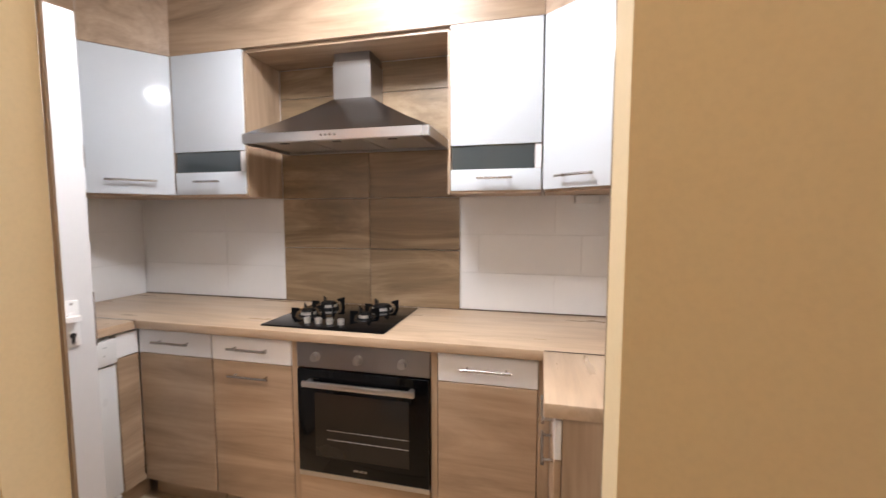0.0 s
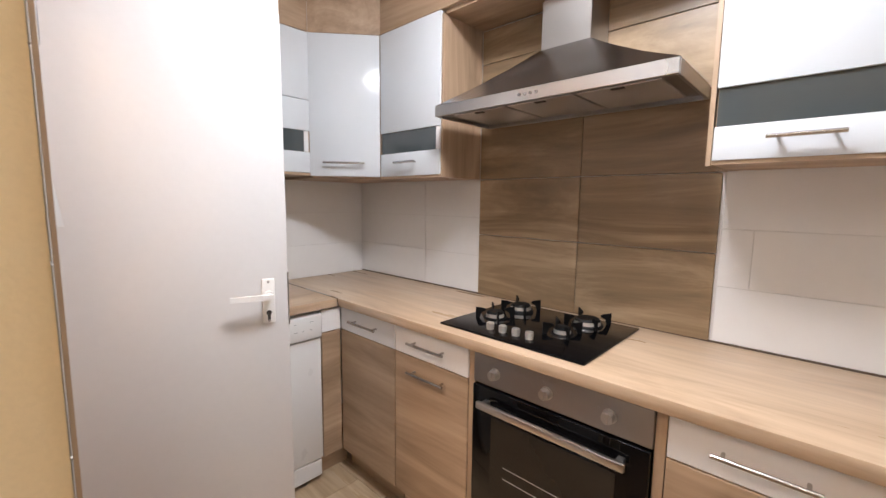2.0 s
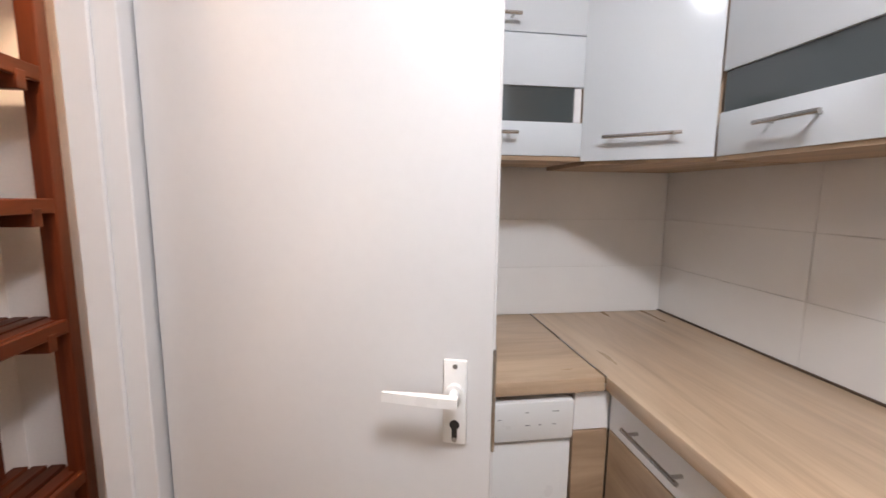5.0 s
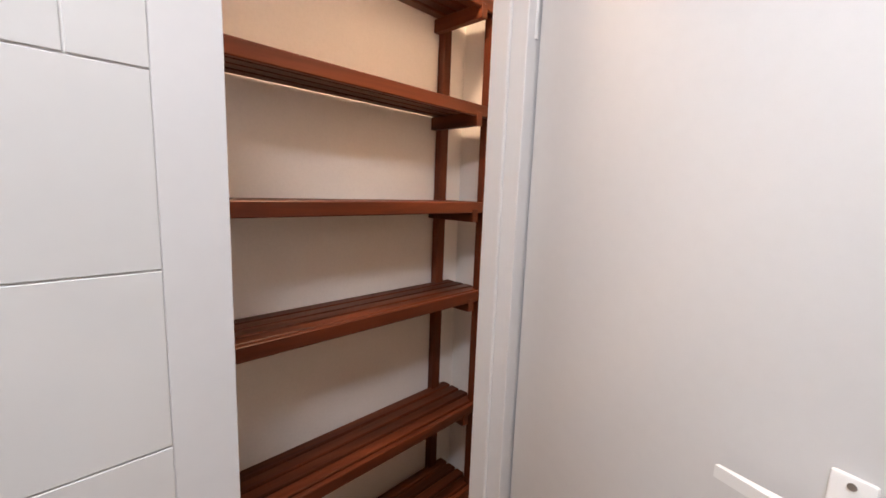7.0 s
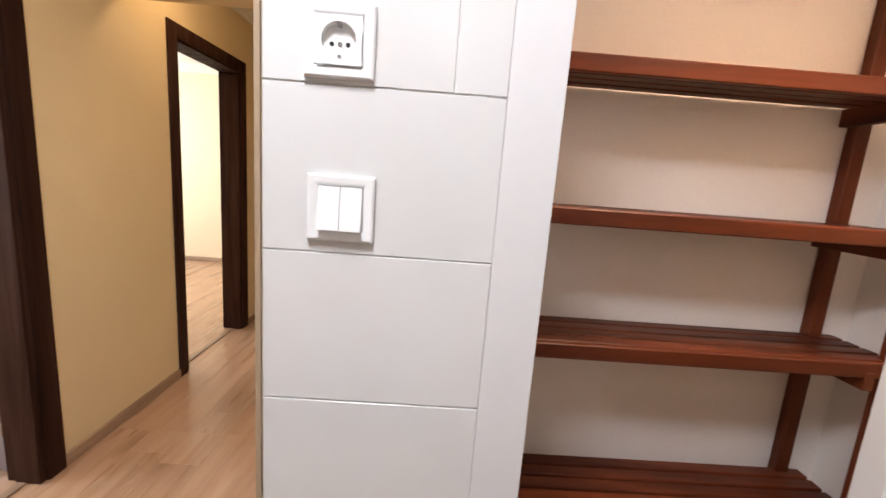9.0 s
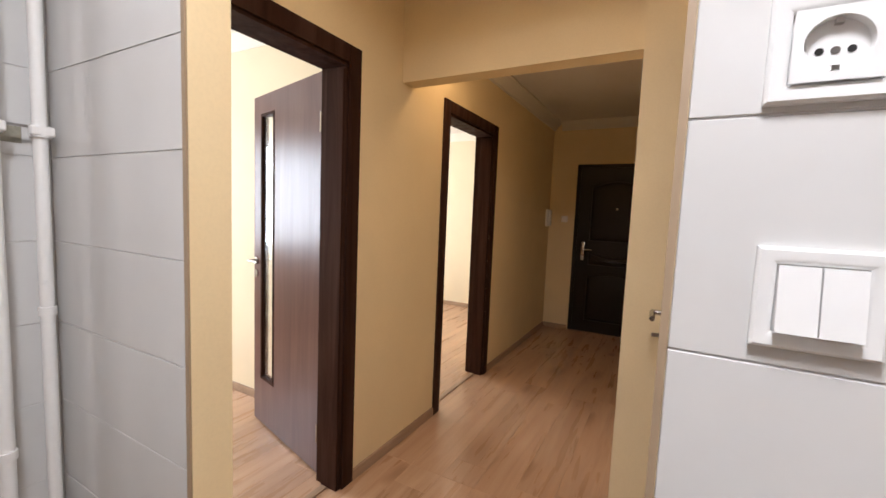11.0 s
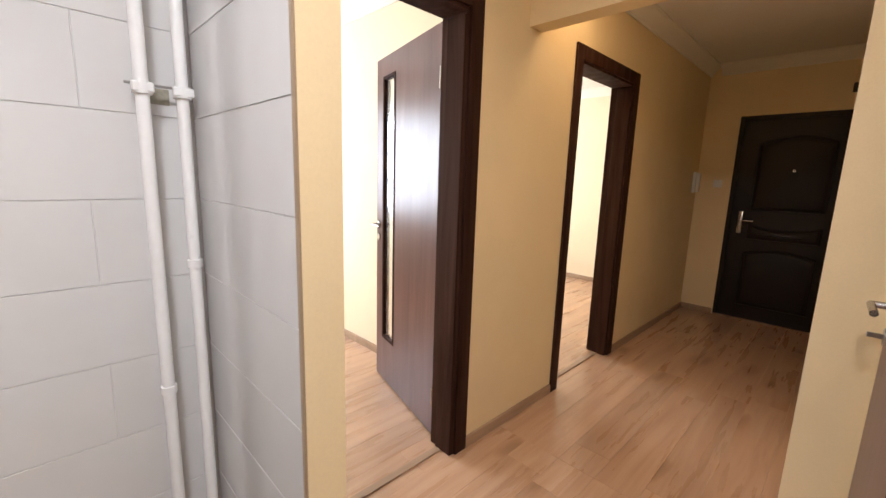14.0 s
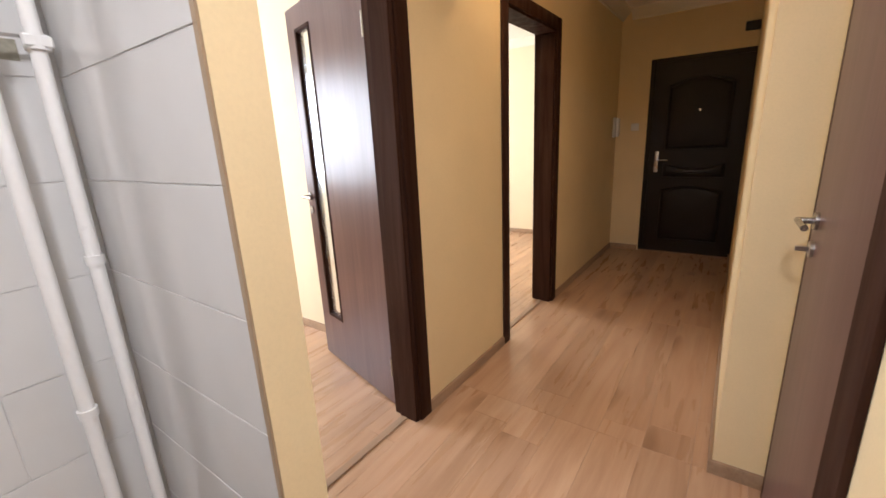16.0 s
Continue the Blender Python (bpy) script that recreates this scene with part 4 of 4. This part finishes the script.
for z in (0.25, 1.85):
    part("hinge", rod(bmesh.new(), (-0.010, 0.011, z - 0.05), (-0.010, 0.011, z + 0.05), 0.0095, 14), M_CHROME, w, "satin hinge")

# closed door in the hall wall by the opening
w = thing("hall_door", (HW, WY1, 0), "dark wenge door beside the kitchen opening, left ajar", "door")
part("leaf", B(HW - 0.036, HW + 0.004, WY0 + 0.004, WY1 - 0.004, 0.01, 2.085, 0.002), M_LEAF, w)
h = bmesh.new()
rod(h, (HW + 0.004, -1.252, 1.094), (HW + 0.013, -1.252, 1.094), 0.025, 22)
rod(h, (HW + 0.004, -1.252, 1.094), (HW + 0.050, -1.252, 1.094), 0.0095, 14)
rod(h, (HW + 0.048, -1.256, 1.094), (HW + 0.048, -1.140, 1.092), 0.009, 14)
part("lever", h, M_CHROME, w, "satin nickel lever handle")
h = rod(bmesh.new(), (HW + 0.004, -1.252, 1.010), (HW + 0.013, -1.252, 1.010), 0.024, 22)
part("keyhole_rose", h, M_CHROME, w, "round keyhole rose")
h = box(bmesh.new(), HW + 0.012, HW + 0.044, -1.254, -1.250, 1.003, 1.017, 0.001)
part("key", h, M_CHROME, w, "key in the lock")
w.rotation_euler[2] = radians(1.9)
w = thing("hall_door_frame", (HW, (WY0 + WY1) / 2, 0), "dark wenge frame of the hall door", "door frame", kind="structure")
for y0, y1 in ((WY0 - 0.082, WY0 + 0.002), (WY1 - 0.002, WY1 + 0.140)):
    part("architrave", B(HW + 0.0005, HW + 0.016, y0, y1, 0, 2.165, 0.003, 2), M_WENGE, w)
part("architrave", B(HW + 0.0005, HW + 0.012, WY0 + 0.0025, WY1 - 0.0025, 2.088, 2.165, 0.003, 2), M_WENGE, w)
part("lining", B(-0.079, HW - 0.0005, WY0 - 0.0195, WY0 + 0.0035, 0, 2.108), M_WENGE, w)
part("lining", B(-0.079, HW - 0.0005, WY1 - 0.0035, WY1 + 0.0195, 0, 2.108), M_WENGE, w)

# entrance door
EX0, EX1, EZ = 0.237, 1.190, 2.098
w = thing("entrance_door", (0.72, YE - 0.03, 0), "dark brown panelled entrance door, closed", "door")
lf = part("leaf", B(EX0 + 0.03, EX1 - 0.03, YE - 0.055, YE - 0.008, 0.012, EZ - 0.03, 0.003), M_ENTRY, w)
bm = B(EX0, EX0 + 0.045, YE - 0.12, YE + 0.006, 0, EZ, 0.004)
box(bm, EX1 - 0.045, EX1, YE - 0.12, YE + 0.006, 0, EZ, 0.004)
box(bm, EX0 + 0.045, EX1 - 0.045, YE - 0.12, YE + 0.006, EZ - 0.045, EZ, 0.004)
part("frame", bm, M_ENTRY, w)


def raised_panel(cx0, cx1, z0, z1, arch):
    n = 12
    def outline(i):
        p = [(cx0 + i, z0 + i), (cx1 - i, z0 + i)]
        for k in range(n + 1):
            s = k / n
            x = cx1 - i + (cx0 - cx1 + 2 * i) * s
            p.append((x, z1 - i + arch * math.sin(math.pi * s)))
        return p
    bm = bmesh.new()
    rings = [[bm.verts.new((x, YE + dy, z)) for x, z in outline(i)] for i, dy in ((0, -0.008), (0.008, 0.004), (0.018, 0.004), (0.03, -0.006), (0.06, 0.001))]
    m = len(rings[0])
    for r0, r1 in zip(rings, rings[1:]):
        for k in range(m):
            bm.faces.new((r0[k], r0[(k + 1) % m], r1[(k + 1) % m], r1[k]))
    bm.faces.new(rings[-1])
    bmesh.ops.recalc_face_normals(bm, faces=bm.faces)
    return part("panel", bm, M_ENTRY, lf)


raised_panel(0.42, 1.00, 1.16, 1.82, 0.07)
raised_panel(0.42, 1.00, 0.86, 1.02, -0.05)
raised_panel(0.42, 1.00, 0.16, 0.72, 0.05)
hp = part("handle_plate", B(1.048, 1.088, YE - 0.008, YE + 0.002, 0.915, 1.145, 0.004, 2), M_CHROME, lf, "long satin handle plate")
h = rod(bmesh.new(), (1.068, YE, 1.05), (1.068, YE + 0.05, 1.05), 0.009, 14)
rod(h, (1.072, YE + 0.048, 1.05), (0.95, YE + 0.048, 1.05), 0.009, 14)
part("lever", h, M_CHROME, hp)
part("peephole", rod(bmesh.new(), (0.70, YE - 0.008, 1.558), (0.70, YE + 0.006, 1.558), 0.013, 18), M_CHROME, lf, "bright peephole")
part("threshold", B(EX0, EX1, YE - 0.10, YE + 0.012, 0.0005, 0.014, 0.003), M_SKIRT, w, "oak-coloured threshold")

w = thing("intercom_handset", (HX, -4.74, 1.32), "white plastic intercom handset on the hall wall", "intercom")
part("base", B(HX - 0.028, HX - 0.001, -4.785, -4.695, 1.315, 1.53, 0.006, 2), M_PLASTIC, w)
part("handset", B(HX - 0.062, HX - 0.029, -4.772, -4.722, 1.322, 1.522, 0.012, 3), M_PLASTIC, w)
w = thing("light_switch", (1.312, YE, 1.38), "white light switch beside the entrance door", "light switch")
part("cover_frame", B(1.272, 1.352, YE + 0.001, YE + 0.009, 1.377, 1.457, 0.003, 2), M_PLASTIC, w)
part("rocker", B(1.285, 1.339, YE + 0.009, YE + 0.013, 1.390, 1.444, 0.002), M_PLASTIC, w)
w = thing("door_chime", (0.33, YE, 2.25), "small dark chime box above the entrance door", "door chime")
part("body", B(0.25, 0.40, YE + 0.001, YE + 0.035, 2.24, 2.32, 0.005), M_DARKSLOT, w)


# ---- windows of the rooms, seen as light and in the gloss of the door ----
def room_window(name, y0, y1, label):
    w = thing(name, (5.0, (y0 + y1) / 2, 0.95), label, "window", kind="structure")
    t = 0.06
    ym = (y0 + y1) / 2
    for a, b in ((y0, y0 + t), (ym - t / 2, ym + t / 2), (y1 - t, y1)):
        part("window_frame", B(4.97, 5.03, a, b, 0.95, 2.15, 0.004), M_PLASTIC, w)
    for a, b in ((y0 + t, ym - t / 2), (ym + t / 2, y1 - t)):
        part("window_frame", B(4.97, 5.03, a, b, 0.95, 1.01, 0.004), M_PLASTIC, w)
        part("window_frame", B(4.97, 5.03, a, b, 2.09, 2.15, 0.004), M_PLASTIC, w)
        p = part("pane", B(4.998, 5.002, a, b, 1.01, 2.09), M_GLASS, w)
        p.visible_shadow = False
    part("window_sill", B(4.80, 4.97, y0 - 0.03, y1 + 0.03, 0.915, 0.95, 0.005), M_PLASTIC, w)


room_window("window_1", -0.98, 0.58, "white framed double window of the bright room")
room_window("window_2", -4.38, -2.82, "white framed double window of the far room")
# the near hall's fixture is added as fill, out of view
for nm, (lx, ly), lab in (("hall_lamp", HALL_FILL, "round warm hall ceiling lamp, switched on"), ("hall_lamp", CORRIDOR_LAMP, "round warm corridor ceiling lamp, switched on")):
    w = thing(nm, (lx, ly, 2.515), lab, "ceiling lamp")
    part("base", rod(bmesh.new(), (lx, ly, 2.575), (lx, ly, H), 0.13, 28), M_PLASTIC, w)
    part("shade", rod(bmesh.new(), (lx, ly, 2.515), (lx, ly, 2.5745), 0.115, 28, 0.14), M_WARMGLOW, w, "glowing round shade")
structure("ground", B(-60, 80, -70, 70, -0.5, -0.4), M_GROUT, "plain ground outside the building", "ground")


# ---- pieces: tiles, splash panels, floorboards ----
MESHES = {}


def tile_mesh(name, sx, sy, sz, material, bev):
    key = (name, round(sx, 3), round(sy, 3), round(sz, 3))
    if key not in MESHES:
        MESHES[key] = plain_mesh(name, B(0, sx, 0, sy, 0, sz, bev), material)
    return MESHES[key]


def spans(a, b, width, first):
    """Cuts of a row of pieces between a and b with joints at first + k * width."""
    c = first + math.ceil((a - first) / width + 1e-6) * width
    cuts = [a]
    while c < b - 0.004:
        if c > a + 0.004:
            cuts.append(c)
        c += width
    return list(zip(cuts, cuts[1:] + [b]))


GAP = 0.0018


def tiled(name, wall, material, axis, plane, out, a, b, rows, width, first, step, thick=0.0026, bev=0.0008):
    """Running-bond tiles on a wall: axis they run along, plane of the wall, out: the side they stand out to."""
    for r, (z0, z1) in enumerate(rows):
        for c0, c1 in spans(a, b, width, first + step * (r % 2)):
            u, v = c1 - c0 - GAP, z1 - z0 - GAP
            if u < 0.004 or v < 0.004:
                continue
            lo = plane + 0.0002 if out > 0 else plane - 0.0002 - thick
            if axis == "x":
                piece(name, tile_mesh(name + material.name, u, thick, v, material, bev), (c0 + GAP / 2, lo, z0 + GAP / 2), wall)
            else:
                piece(name, tile_mesh(name + material.name, thick, u, v, material, bev), (lo, c0 + GAP / 2, z0 + GAP / 2), wall)


def rows_between(z0, z1, joint, pitch):
    c = joint - math.floor((joint - z0) / pitch) * pitch
    cuts = [z0] + [c + k * pitch for k in range(40) if z0 + 0.01 < c + k * pitch < z1 - 0.01] + [z1]
    return list(zip(cuts, cuts[1:]))


wall_of = bpy.data.objects
back, west, east = wall_of["wall_kitchen_back"], wall_of["wall_kitchen_west"], wall_of["wall_kitchen_east"]
R_BACK = rows_between(0.90, 1.49, 1.098, 0.196)
tiled("wall_tile", back, M_TILE, "x", YB, -1, XL, -0.606, R_BACK, 3.0, 5.0, 0.0)
tiled("wall_tile", back, M_TILE, "x", YB, -1, 0.428, XR, R_BACK, 0.5, 0.393, 0.125)
tiled("wall_tile", west, M_TILE, "y", XL, 1, YF, YB - 0.004, R_BACK, 3.0, 5.0, 0.0)
R_OLD = rows_between(0.0, H, 1.104, 0.207)
tiled("wall_tile", wall_of["wall_switch"], M_TILE_OLD, "x", YF, 1, -0.1662, JL - 0.003, [r for r in R_OLD if r[0] < 1.5], 3.0, 5.0, 0.0, 0.0022, 0.0009)
tiled("wall_tile", wall_of["wall_switch"], M_TILE_OLD, "x", YF, 1, -0.1662, JL - 0.003, [r for r in R_OLD if r[0] >= 1.5], 0.5, -0.101, 0.25, 0.0022, 0.0009)
R_OLD2 = rows_between(0.0, H, 1.115, 0.2035)
tiled("wall_tile", wall_of["wall_kitchen_front"], M_TILE_OLD, "x", YF, 1, JR + 0.006, XR - 0.004, R_OLD2, 3.0, 5.0, 0.0, 0.0022, 0.0009)
tiled("wall_tile", east, M_TILE_OLD, "y", XR, -1, YF, 0.62, R_OLD2, 0.5, 0.236, 0.25, 0.0022, 0.0009)
tiled("wall_tile", east, M_TILE, "y", XR, -1, 0.62, YB - 0.004, R_BACK, 0.5, 0.9, 0.25)
structure("trim_tile_edge_1", B(JR - 0.0005, JR + 0.011, YF + 0.0026, YF + 0.0065, 0, H), M_EDGE, "brown tile edge strip at the opening", "edge strip")
structure("trim_tile_edge_2", B(JL - 0.003, JL + 0.004, YF + 0.0022, YF + 0.0065, 0, H), M_EDGE, "pale tile edge strip at the opening", "edge strip")
# oak-look panels behind the hob
for z0, z1 in ((0.902, 1.209), (1.209, 1.483), (1.483, 1.757), (1.757, 2.031), (2.031, 2.186)):
    for c0, c1 in ((-0.604, -0.076), (-0.076, 0.4205)):
        piece("splash_panel", tile_mesh("splash_panel", c1 - c0 - 0.003, 0.009, z1 - z0 - 0.003, M_PANEL, 0.001), (c0 + 0.0015, YB - 0.0095, z0 + 0.0015), back)
# kitchen floor tiles
for i, y in enumerate(rows_between(YF - WT, YB, 0.18, 0.30)):
    for c0, c1 in spans(XL, XR, 0.60, -0.9 + 0.2 * (i % 3)):
        piece("floor_tile", tile_mesh("floor_tile", c1 - c0 - 0.003, y[1] - y[0] - 0.003, 0.011, M_KFLOOR, 0.001), (c0 + 0.0015, y[0] + 0.0015, -0.0118), floor_base)
# pantry floor, hall and rooms: boards
PW, PLN = 0.193, 1.29


def boards(x0, x1, y0, y1, seed):
    rr = random.Random(seed)
    for a, b in spans(x0, x1, PW, HX - PW * 20):
        for c0, c1 in spans(y0, y1, PLN, rr.uniform(0, PLN)):
            if b - a > 0.01 and c1 - c0 > 0.01:
                piece("floorboard", tile_mesh("floorboard", b - a - 0.0006, c1 - c0 - 0.0006, 0.011, M_FLOOR, 0.0004), (a + 0.0003, c0 + 0.0003, -0.0118), floor_base)


boards(HW, HX, CY, YF - WT, 3)
boards(CX, HX, YE, CY, 5)
boards(HX, 4.95, -1.5, 1.2, 7)
boards(HX, 4.95, -5.2, -1.6, 11)
boards(PS, -0.11, PB, YF - WT, 13)
